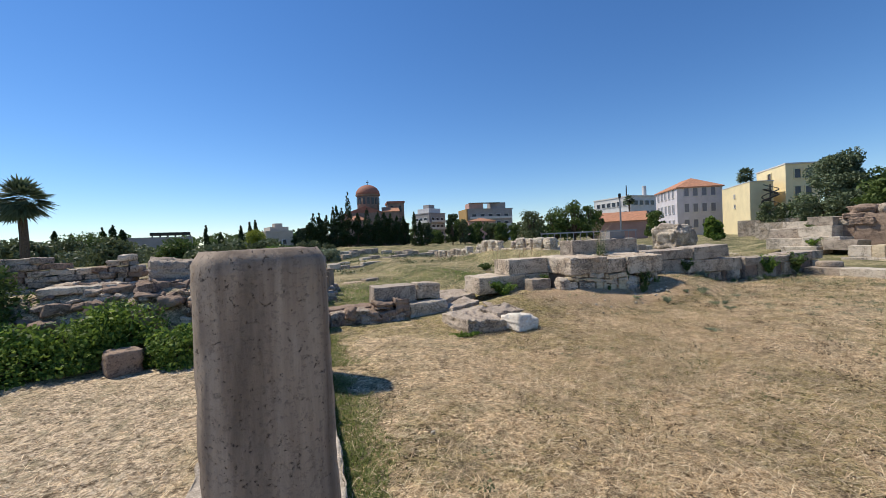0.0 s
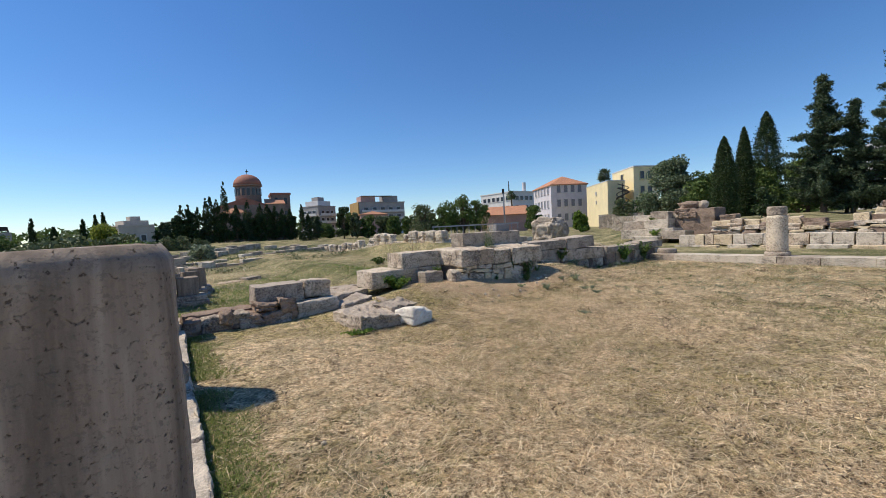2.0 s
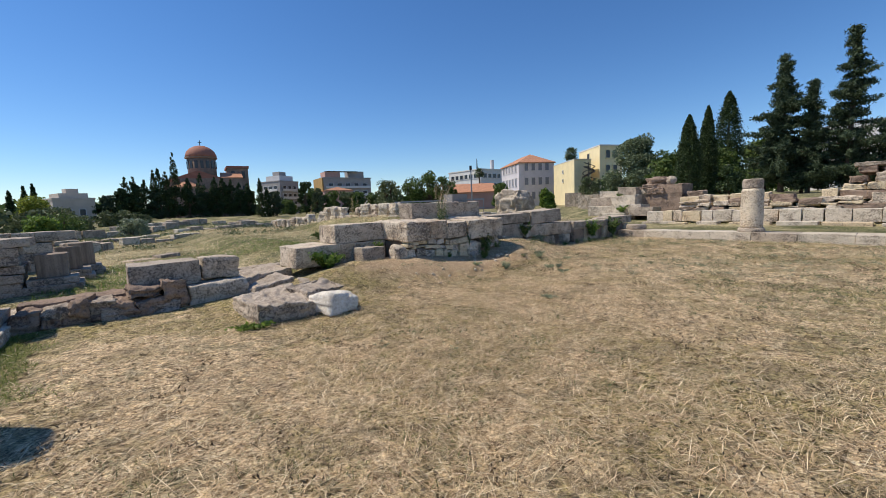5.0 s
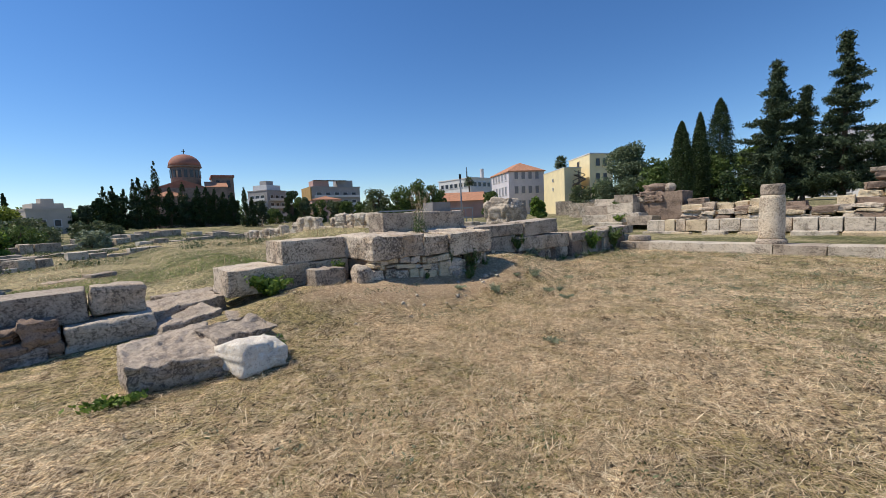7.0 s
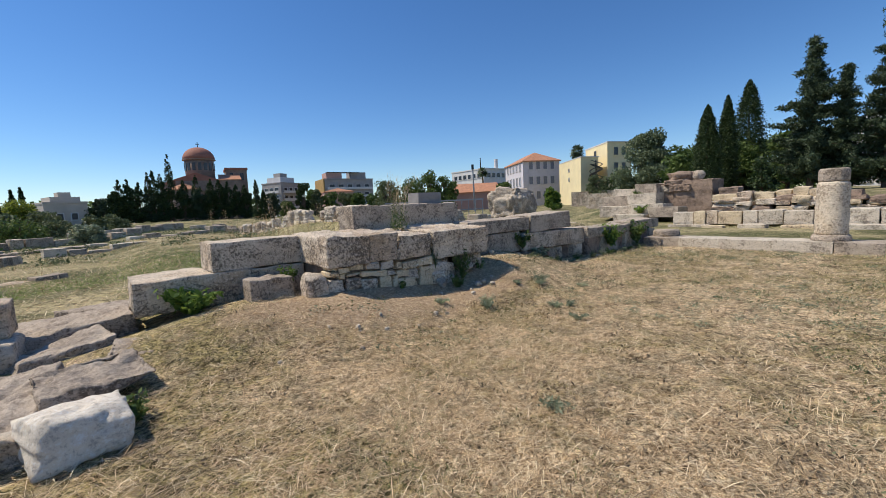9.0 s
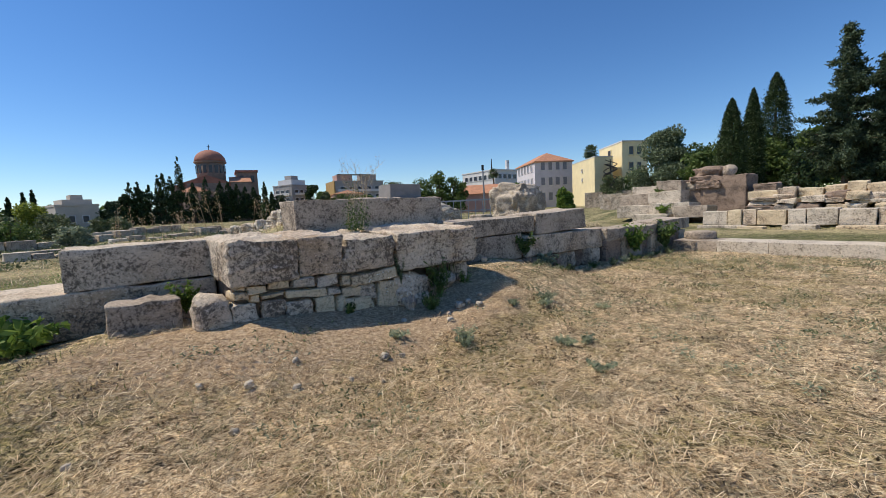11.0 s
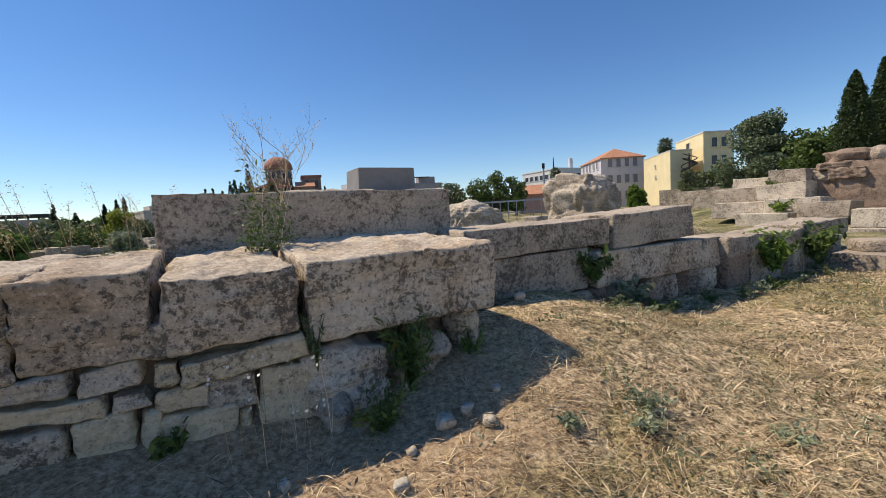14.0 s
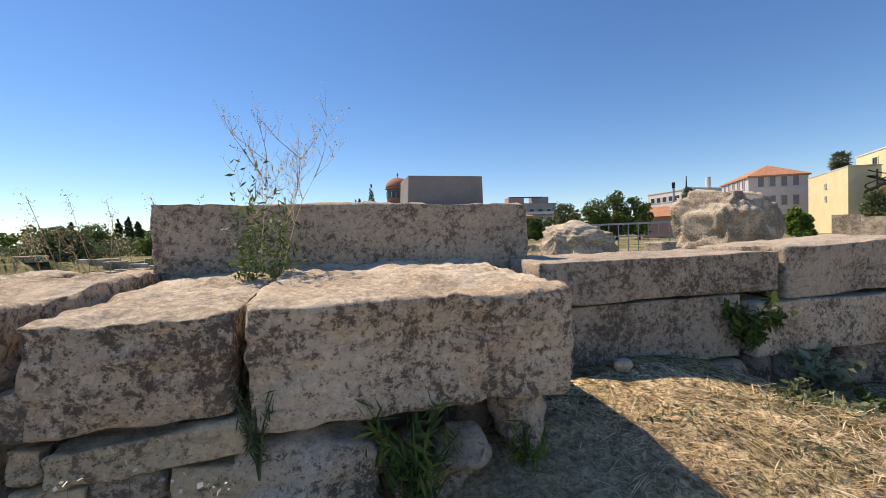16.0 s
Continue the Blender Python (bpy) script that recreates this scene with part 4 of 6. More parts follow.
def face_windows(parent, a, b, z0, cols, floors, storey, w, h, pane, frame_mat=None, first=0.9, margin=1.2, balcony=None, arch=False):
    """Windows set into the face from a to b, seen from outside."""
    a, b = Vector((*a, 0)), Vector((*b, 0))
    run = (b - a)
    ln = run.length
    turn = math.degrees(math.atan2(run.y, run.x))
    out = run.normalized().cross(Vector((0, 0, 1)))
    pane_mesh = bpy.data.meshes.new("pane")
    bm = box_bm(-w / 2, w / 2, -0.06, 0.12, 0, h)
    bm.to_mesh(pane_mesh)
    bm.free()
    frame_mesh = bpy.data.meshes.new("window_frame")
    bm = box_bm(-w / 2 - 0.14, -w / 2, -0.16, 0.1, -0.12, h + 0.14)
    box_bm(w / 2, w / 2 + 0.14, -0.16, 0.1, -0.12, h + 0.14, bm)
    box_bm(-w / 2, w / 2, -0.16, 0.1, h, h + 0.14, bm)
    box_bm(-w / 2 - 0.2, w / 2 + 0.2, -0.22, 0.1, -0.24, -0.12, bm)
    bm.to_mesh(frame_mesh)
    bm.free()
    for f in range(floors):
        for c in range(cols):
            p = a + run * ((margin + (ln - 2 * margin) * (c + 0.5) / cols) / ln)
            z = z0 + first + f * storey
            fr = link_mesh("window", frame_mesh, frame_mat or PLASTER_WHITE, parent)
            fr.matrix_basis = pose(p.x, p.y, z, 0, 0, turn)
            link_mesh("pane", pane_mesh, pane, fr)
        if balcony is not None:
            bmb = box_bm(margin * 0.6, ln - margin * 0.6, -1.1, 0.0, -0.12, 0.05)
            box_bm(margin * 0.6, ln - margin * 0.6, -1.1, -1.02, 0.05, 0.95, bmb)
            ob = part("balcony", bmb, balcony, parent)
            ob.matrix_basis = pose(a.x, a.y, z0 + first + f * storey - 0.35, 0, 0, turn)


def corner_building(name, label, C, L, R, z0, z1, wall, roof="flat", roof_mat=None, left=None, right=None, rise=1.6, category="house", parapet=0.4, attic=()):
    """A house whose corner C faces the court, with faces towards L and R."""
    h = thing(name, label, category)
    B = (L[0] + R[0] - C[0], L[1] + R[1] - C[1])
    part("wall", prism((C, R, B, L), z0 - 2, z1), wall, h)
    c = Vector(((C[0] + B[0]) / 2, (C[1] + B[1]) / 2, 0))
    grow = lambda p, k: tuple((Vector((*p, 0)) - c).xy * k + c.xy)
    if roof == "hip":
        bm = bmesh.new()
        low = [bm.verts.new((*grow(p, 1.06), z1 + 0.02)) for p in (C, R, B, L)]
        low2 = [bm.verts.new((*grow(p, 1.06), z1 + 0.3)) for p in (C, R, B, L)]
        m1, m2 = Vector(((C[0] + R[0]) / 2, (C[1] + R[1]) / 2, 0)), Vector(((B[0] + L[0]) / 2, (B[1] + L[1]) / 2, 0))
        k1, k2 = m1.lerp(m2, 0.3), m1.lerp(m2, 0.7)
        t1, t2 = bm.verts.new((k1.x, k1.y, z1 + rise)), bm.verts.new((k2.x, k2.y, z1 + rise))
        for i in range(4):
            bm.faces.new((low[i], low[(i + 1) % 4], low2[(i + 1) % 4], low2[i]))
        bm.faces.new((low2[0], low2[1], t1))
        bm.faces.new((low2[1], low2[2], t2, t1))
        bm.faces.new((low2[2], low2[3], t2))
        bm.faces.new((low2[3], low2[0], t1, t2))
        bm.faces.new(low[::-1])
        bmesh.ops.recalc_face_normals(bm, faces=bm.faces)
        part("roof", bm, roof_mat or TERRACOTTA, h, "orange clay tile roof")
    else:
        part("roof", prism([grow(p, 1.03) for p in (C, R, B, L)], z1 + 0.004, z1 + parapet), roof_mat or wall, h)
    for k, along, up, mat in attic:
        mid = c + (Vector((*C, 0)) - c) * along
        shrink = [tuple((Vector((*p, 0)) - c).xy * k + mid.xy) for p in (C, R, B, L)]
        part("attic_storey", prism(shrink, z1 + parapet + 0.005, z1 + parapet + up), mat, h)
    if left:
        face_windows(h, L, C, z0, **left)
    if right:
        face_windows(h, C, R, z0, **right)
    return h


def build_town():
    sh = dict(storey=4.0, w=1.1, h=2.0, pane=SHUTTER, first=1.4)
    corner_building("town_house", "white neoclassical house with grey shutters and orange hipped roof", (16.8, 111.3), (14.0, 128.8), (27.3, 114.3), 0.5, 11.9, PLASTER_LILAC, "hip", TERRACOTTA, dict(cols=5, floors=3, **sh), dict(cols=4, floors=3, **sh), 3.1)
    corner_building("yellow_house", "plain yellow plastered house with sloping side wall", (26.3, 90.8), (25.6, 107.5), (30.7, 92.6), 0.8, 10.4, PLASTER_YELLOW, "flat", PLASTER_WHITE, dict(cols=1, floors=2, storey=2.2, w=0.4, h=0.5, pane=WINDOW_DARK, first=5.0, margin=6.5), None, parapet=0.15)
    corner_building("yellow_house", "tall yellow house with dark windows and flat cornice", (32.5, 92.0), (31.9, 105.8), (38.6, 94.2), 1.5, 13.4, PLASTER_YELLOW, "flat", PLASTER_WHITE, dict(cols=1, floors=2, storey=3.3, w=1.6, h=2.0, pane=WINDOW_DARK, first=5.6, frame_mat=PLASTER_YELLOW), dict(cols=2, floors=2, storey=3.4, w=1.15, h=1.7, pane=WINDOW_DARK, first=5.8, frame_mat=PLASTER_YELLOW), parapet=0.25)
    # spiral stair between the yellow houses
    s = thing("spiral_stair", "dark metal spiral staircase on a yellow house", "staircase")
    x, y = 29.3, 89.9
    part("pole", tube_bm([((x, y, 1.0), 0.12), ((x, y, 9.6), 0.12)], 8), METAL_DARK, s)
    for i in range(36):
        a = i * 0.42
        bm = box_bm(0.05, 1.3, -0.26, 0.26, 0, 0.10)
        ob = part("step", bm, METAL_DARK, s)
        ob.matrix_basis = pose(x, y, 2.0 + i * 0.19, 0, 0, math.degrees(a))
    pts = [(x + 1.3 * math.cos(i * 0.42), y + 1.3 * math.sin(i * 0.42), 3.0 + i * 0.19) for i in range(36)]
    part("handrail", limb_bm(pts, [0.10] * 36, 5), METAL_DARK, s)
    part("stringer", limb_bm([(p[0], p[1], p[2] - 0.95) for p in pts], [0.17] * 36, 5), METAL_DARK, s)
    corner_building("modern_block", "low white modern block with dark window band", (8.3, 147.4), (-3.5, 162.6), (17.6, 156.6), 1.0, 13.6, PLASTER_WHITE, "flat", PLASTER_WHITE, dict(cols=6, floors=3, storey=3.6, w=1.8, h=1.5, pane=WINDOW_DARK, first=2.5), dict(cols=4, floors=3, storey=3.6, w=1.8, h=1.5, pane=WINDOW_DARK, first=2.5))
    ch = thing("chimney", "tall white rooftop chimney", "chimney")
    part("stack", tube_bm([((13.5, 156, 13.9), 0.75), ((13.5, 156, 17.6), 0.7)], 10), PLASTER_WHITE, ch)
    ms = thing("roof_mast", "slender dark mast on a rooftop", "mast")
    part("mast_pole", tube_bm([((7.6, 155, 13.9), 0.28), ((7.6, 155, 18.4), 0.12)], 8), METAL_DARK, ms)
    lo = thing("low_house", "long low pink house with terracotta roof", "house")
    part("wall", prism(((-3.0, 96), (8.4, 95.6), (8.6, 103), (-2.8, 103.4)), -1, 4.1), PLASTER_PINK, lo)
    bm = bmesh.new()
    v = [bm.verts.new(p) for p in ((-3.4, 95.3, 4.1), (8.8, 94.9, 4.1), (8.6, 99.4, 6.3), (-3.2, 99.8, 6.3), (-3.0, 104, 4.1), (9.0, 103.6, 4.1))]
    for f in ((0, 1, 2, 3), (3, 2, 5, 4), (1, 5, 2), (0, 3, 4), (0, 4, 5, 1)):
        bm.faces.new([v[i] for i in f])
    bmesh.ops.recalc_face_normals(bm, faces=bm.faces)
    part("roof", bm, TERRACOTTA, lo, "orange clay tile roof")
    po = thing("lamp_post", "tall dark wooden pole with a capped top", "pole")
    part("pole_shaft", limb_bm([(2.5, 86, -0.5), (2.35, 86, 9.2)], [0.2, 0.14], 8), METAL_GREY, po)
    part("pole_cap", box_bm(2.1, 2.6, 85.8, 86.2, 8.6, 9.6), METAL_DARK, po)
    corner_building("apartment_block", "grey apartment block with balconies", (-77.2, 171.6), (-88.3, 177.5), (-73.8, 183.8), -2, 14.2, PLASTER_GREY, "flat", PLASTER_GREY, dict(cols=3, floors=4, storey=3.4, w=2.4, h=1.9, pane=WINDOW_DARK, first=2.2, balcony=PLASTER_WHITE), dict(cols=3, floors=4, storey=3.4, w=2.0, h=1.9, pane=WINDOW_DARK, first=2.2, balcony=PLASTER_WHITE), attic=((0.72, -0.1, 2.4, PLASTER_WHITE), (0.35, 0.1, 4.2, PLASTER_GREY)))
    corner_building("apartment_block", "ochre and grey apartment block with stepped roof terraces", (-58.9, 174.4), (-67.2, 187.4), (-41.1, 189.3), -2, 14.9, PLASTER_GREY, "flat", PLASTER_GREY, None, dict(cols=5, floors=4, storey=3.5, w=2.2, h=1.8, pane=WINDOW_DARK, first=2.4, balcony=PLASTER_WHITE))
    p = thing("roof_terrace", "brown roof terrace with pergola on an apartment block", "penthouse")
    part("terrace_wall", prism(((-58.6, 176.2), (-53, 180.5), (-57, 186), (-62.5, 182)), 15.2, 17.9), PLASTER_PINK, p)
    part("terrace_wall", prism(((-50, 184), (-44, 188), (-47, 192), (-53, 188)), 15.2, 18.2), PLASTER_GREY, p)
    part("pergola", prism(((-58, 176), (-46, 185), (-48, 188), (-60, 179)), 17.9, 18.15), METAL_DARK, p)
    o = thing("party_wall", "tall blank ochre side wall of an apartment block", "wall")
    part("plaster_wall", prism(((-59.3, 173.9), (-58.95, 174.3), (-67.3, 187.3), (-67.7, 186.9)), -2, 15.2), PLASTER_OCHRE, o)
    corner_building("low_house", "pinkish low house with a tiled roof", (-46.6, 136.3), (-50.9, 145.4), (-38.6, 143.7), -1, 7.6, PLASTER_PINK, "hip", TERRACOTTA, dict(cols=2, floors=2, storey=3.2, w=1.0, h=1.6, pane=SHUTTER, first=1.6), dict(cols=2, floors=2, storey=3.2, w=1.0, h=1.6, pane=SHUTTER, first=1.6), 1.6)
    corner_building("hill_house", "white terraced houses high behind the trees", (61.4, 58.3), (58, 66), (72, 52), 1, 11.0, PLASTER_WHITE, "flat", PLASTER_WHITE, dict(cols=3, floors=3, storey=3.2, w=1.2, h=1.5, pane=WINDOW_DARK), dict(cols=3, floors=3, storey=3.2, w=1.2, h=1.5, pane=WINDOW_DARK))
    gw = thing("garden_wall", "pink plastered boundary wall behind the firs", "wall", kind="structure")
    part("plaster_wall", prism(((36.0, 29.0), (50, 16), (50.3, 16.4), (36.3, 29.4)), 0.5, 6.0), PLASTER_PINK, gw)
    dk = thing("long_hall", "long dark low hall with a raised flat roof", "building")
    part("wall", prism(((-130.4, 70), (-121, 84), (-127, 88), (-136.4, 74)), -1, 6.0), PLASTER_GREY, dk)
    part("roof", prism(((-127.2, 75), (-121.4, 83.6), (-127, 87.6), (-133, 79)), 6.6, 7.4), METAL_DARK, dk)
    for i in range(6):
        part("post", box_bm(-127 + i * 1.1 - 0.15, -127 + i * 1.1 + 0.15, 75.6 + i * 1.6 - 0.15, 75.6 + i * 1.6 + 0.15, 6.0, 6.6), METAL_DARK, dk)
    corner_building("low_house", "pale grey flat-roofed house among trees", (-85.9, 78.6), (-93.1, 82.7), (-82.0, 84.5), -1, 5.6, PLASTER_CREAM, "flat", PLASTER_CREAM, dict(cols=3, floors=1, storey=3, w=1.0, h=1.3, pane=WINDOW_DARK, first=3.2), dict(cols=2, floors=1, storey=3, w=1.0, h=1.3, pane=WINDOW_DARK, first=3.2), attic=((0.7, -0.15, 1.1, PLASTER_CREAM), (0.3, -0.3, 2.2, PLASTER_CREAM)))
    # terrace walls in front of the yellow houses
    for (x0, y0, x1, y1, z0, z1) in ((20, 75.2, 27.5, 72.2, -0.5, 2.6), (27.8, 73, 36, 69.5, -0.5, 3.0), (16, 52, 27, 46, -0.5, 1.5), (18, 60, 30, 53, -0.5, 2.0)):
        gw = thing("terrace_wall", "low grey stone terrace wall", "wall", kind="structure")
        d = Vector((x1 - x0, y1 - y0, 0))
        n = d.normalized().cross(Vector((0, 0, 1))) * 0.5
        part("masonry", prism(((x0, y0), (x1, y1), (x1 - n.x, y1 - n.y), (x0 - n.x, y0 - n.y)), z0, z1), LIME, gw)


build_town()


def build_church():
    c = thing("church", "brown brick domed church with terracotta roofs", "church", (-81.4, 124.2, 0), math.atan2(4.7, 7.3))
    part("nave", box_bm(-10.5, 8, -6.5, 9, -2, 11.2), BRICKWORK, c)
    bm = bmesh.new()
    v = [bm.verts.new(p) for p in ((-10.8, -6.9, 11.2), (8.2, -6.9, 11.2), (8.2, 9.4, 11.2), (-10.8, 9.4, 11.2), (-1.3, -6.9, 14.6), (-1.3, 9.4, 14.6))]
    for f in ((0, 1, 4), (2, 3, 5), (0, 4, 5, 3), (1, 2, 5, 4), (0, 3, 2, 1)):
        bm.faces.new([v[i] for i in f])
    part("nave_roof", bm, DOME_TILE, c)
    part("gable", prism(((-6.5, -7.0), (4.2, -7.0), (4.2, -6.55), (-6.5, -6.55)), 9, 12.2), BRICKWORK, c)
    part("apse", tube_bm([((-4.5, -6.6, -2), 4.2), ((-4.5, -6.6, 9.3), 4.2)], 20), BRICKWORK, c)
    part("apse_roof", tube_bm([((-4.5, -6.6, 9.3), 4.5), ((-4.5, -6.6, 9.6), 4.5), ((-4.5, -6.2, 11.6), 0.4)], 20), TERRACOTTA, c)
    part("drum", tube_bm([((0, 0, 12.5), 4.0), ((0, 0, 18.9), 4.0)], 24), BRICKWORK, c, flat=False)
    part("cornice", tube_bm([((0, 0, 18.7), 4.2), ((0, 0, 18.85), 4.55), ((0, 0, 19.2), 4.55)], 24), BRICKWORK, c)
    rings = [((0, 0, 19.2 + 3.7 * math.sin(a)), 4.4 * math.cos(a) + 0.02) for a in np.linspace(0, math.pi / 2, 10)]
    part("dome", tube_bm(rings, 28), DOME_TILE, c, "dark red tiled dome", False)
    part("cross", box_bm(-0.1, 0.1, -0.1, 0.1, 22.8, 24.6, box_bm(-0.5, 0.5, -0.1, 0.1, 23.8, 24.0)), METAL_DARK, c)
    for i in range(16):
        a = 2 * math.pi * i / 16
        ob = part("window", box_bm(-0.45, 0.45, -0.12, 0.12, 0, 2.3), WINDOW_DARK, c)
        ob.matrix_basis = pose(4.0 * math.cos(a), 4.0 * math.sin(a), 15.6, 0, 0, math.degrees(a) + 90)
    part("tower", box_bm(7.0, 13.0, -2, 8, -2, 15.8), BRICKWORK, c)
    part("tower_roof", prism(((6.7, -2.3), (13.3, -2.3), (13.3, 8.3), (6.7, 8.3)), 15.8, 16.5), DOME_TILE, c)
    part("porch", box_bm(5.0, 10.5, -7.5, -1.9, -2, 12.4), BRICKWORK, c)
    bm = bmesh.new()
    v = [bm.verts.new(p) for p in ((4.7, -7.9, 12.4), (10.8, -7.9, 12.4), (10.8, -1.9, 14.4), (4.7, -1.9, 14.4), (4.7, -1.9, 12.4), (10.8, -1.9, 12.4))]
    for f in ((0, 1, 2, 3), (0, 3, 4), (1, 5, 2), (0, 4, 5, 1)):
        bm.faces.new([v[i] for i in f])
    part("porch_roof", bm, TERRACOTTA, c)
    for x, z in ((8.5, 8.0), (11.5, 8.0), (8.5, 12.6), (11.5, 12.6), (-8, 6.5), (2.5, 6.5)):
        part("window", box_bm(x - 0.5, x + 0.5, -2.1 if x > 7 else -6.6, -1.9 if x > 7 else -6.4, z, z + 2.2), WINDOW_DARK, c)


build_church()

# ---- trees ----
def leaf_cloud(centres, size, seed, slim=0.55, droop=0.0):
    """Small diamond leaves at the given centres, turned at random."""
    rng = np.random.default_rng(seed)
    c = np.asarray(centres, dtype=np.float32)
    n = len(c)
    a = rng.normal(size=(n, 3))
    a[:, 2] -= droop
    a /= np.linalg.norm(a, axis=1, keepdims=True) + 1e-9
    b = np.cross(a, rng.normal(size=(n, 3)))
    b /= np.linalg.norm(b, axis=1, keepdims=True) + 1e-9
    s = (size * rng.uniform(0.6, 1.4, n))[:, None]
    v = np.stack((c - a * s, c + b * s * slim, c + a * s, c - b * s * slim), 1).reshape(-1, 3)
    return v, np.arange(4 * n, dtype=np.int32).reshape(-1, 4)


def crown(name, centres, size, seed, material, parent, slim=0.55, droop=0.0):
    v, f = leaf_cloud(centres, size, seed, slim, droop)
    return link_mesh(name, np_mesh(name, v, f), material, parent)


def cypress(x, y, z, height, radius, seed, n=2600, size=0.18, label="tall dark green cypress"):
    rng = np.random.default_rng(seed)
    t = thing("cypress", label, "tree", (x, y, z))
    part("trunk", limb_bm([(0, 0, -0.4), (0, 0, height * 0.5), (0, 0, height * 0.9)], [radius * 0.16, radius * 0.1, 0.03], 7), BARK, t)
    m = max(60, n // 30)
    h = rng.uniform(0.02, 1, m) ** 0.9
    prof = radius * np.minimum(1, 0.5 + h * 2.4) * (1 - h ** 2.4) ** 0.75
    ang = rng.uniform(0, 2 * np.pi, m)
    rr = prof * rng.uniform(0.55, 1.0, m)
    cl = np.stack((rr * np.cos(ang), rr * np.sin(ang), h * height), 1)
    k = rng.integers(0, m, n)
    spread = (radius * 0.15 + size * 0.4) * (1 - 0.9 * h[k] ** 2)[:, None]
    p = cl[k] + rng.normal(size=(n, 3)) * spread * np.array([1, 1, 2.2])
    p[:, 2] = np.clip(p[:, 2], 0.1, height * 1.01)
    crown("crown", p, size, seed, LEAF_CYP, t, 0.4)
    return t


def fir(x, y, z, height, spread, seed, n=9000, size=0.16, label="dark fir with tiered drooping branches"):
    rng = np.random.default_rng(seed)
    t = thing("fir_tree", label, "tree", (x, y, z))
    part("trunk", limb_bm([(0, 0, -0.3), (0.05, 0, height * 0.5), (0, 0.05, height * 0.98)], [height * 0.02, height * 0.012, 0.02], 8), BARK, t)
    pts, k = [], 0
    limbs = bmesh.new()
    zz = height * 0.08
    while zz < height * 0.97:
        f = zz / height
        reach = spread * (1 - f) ** 1.05 + 0.2
        for b in range(6 if f < 0.7 else 4):
            ang = rng.uniform(0, 2 * np.pi)
            ln = reach * rng.choice((0.45, 0.6, 0.8, 1.0, 1.35), p=(0.26, 0.3, 0.22, 0.13, 0.09))
            rise = rng.uniform(-0.05, 0.25) * ln
            e = (math.cos(ang) * ln, math.sin(ang) * ln, zz + rise)
            limb_bm([(0, 0, zz), (e[0] * 0.5, e[1] * 0.5, zz + rise * 0.3), e], [0.05, 0.035, 0.01], 4, limbs)
            cnt = max(8, int(ln * 9))
            for s in np.linspace(0.15, 1.0, cnt):
                pts.append((e[0] * s, e[1] * s, zz + rise * s * s - 0.12 * s, 0.05 + 0.13 * (1 - abs(s - 0.55))))
        zz += height * rng.uniform(0.02, 0.045)
    part("branch_work", limbs, BARK, t)["kind"] = "stuff"
    pts = np.array(pts)
    k = rng.integers(0, len(pts), n)
    p = pts[k, :3] + rng.normal(size=(n, 3)) * pts[k, 3:4] * np.array([1.1, 1.1, 1.0])
    crown("crown", p, size, seed, LEAF_PINE, t, 0.35, 0.5)
    return t


def broad_tree(x, y, z, height, radius, seed, material, n=2500, size=0.3, label="round leafy green tree", trunk=0.14, name="tree"):
    rng = np.random.default_rng(seed)
    t = thing(name, label, "tree" if name == "tree" else "bush", (x, y, z))
    limbs = limb_bm([(0, 0, -0.3), (0.05 * radius, 0, height * trunk), (0, 0, height * 0.75)], [radius * 0.09, radius * 0.06, radius * 0.02], 7)
    m = 34
    lobes = []
    for i in range(m):
        a, f = rng.uniform(0, 2 * np.pi), rng.uniform(0, 1)
        r = radius * 0.72 * math.sqrt(rng.uniform(0.05, 1)) * (1 - 0.45 * f)
        c = (r * math.cos(a), r * math.sin(a), height * (trunk + (0.92 - trunk) * f))
        lobes.append((*c, radius * rng.uniform(0.18, 0.36)))
        limb_bm([(0, 0, height * trunk * 0.8), (c[0] * 0.5, c[1] * 0.5, (height * trunk + c[2]) / 2), c], [radius * 0.04, radius * 0.025, radius * 0.01], 5, limbs)
    part("trunk", limbs, BARK, t)
    lobes = np.array(lobes)
    k = rng.integers(0, m, n)
    d = rng.normal(size=(n, 3))
    d /= np.linalg.norm(d, axis=1, keepdims=True)
    p = lobes[k, :3] + d * lobes[k, 3:4] * rng.uniform(0.55, 1.08, n)[:, None] * np.array([1, 1, 0.85])
    p[:, 2] = np.clip(p[:, 2], 0.08, None)
    crown("crown", p, size, seed, material, t)
    return t


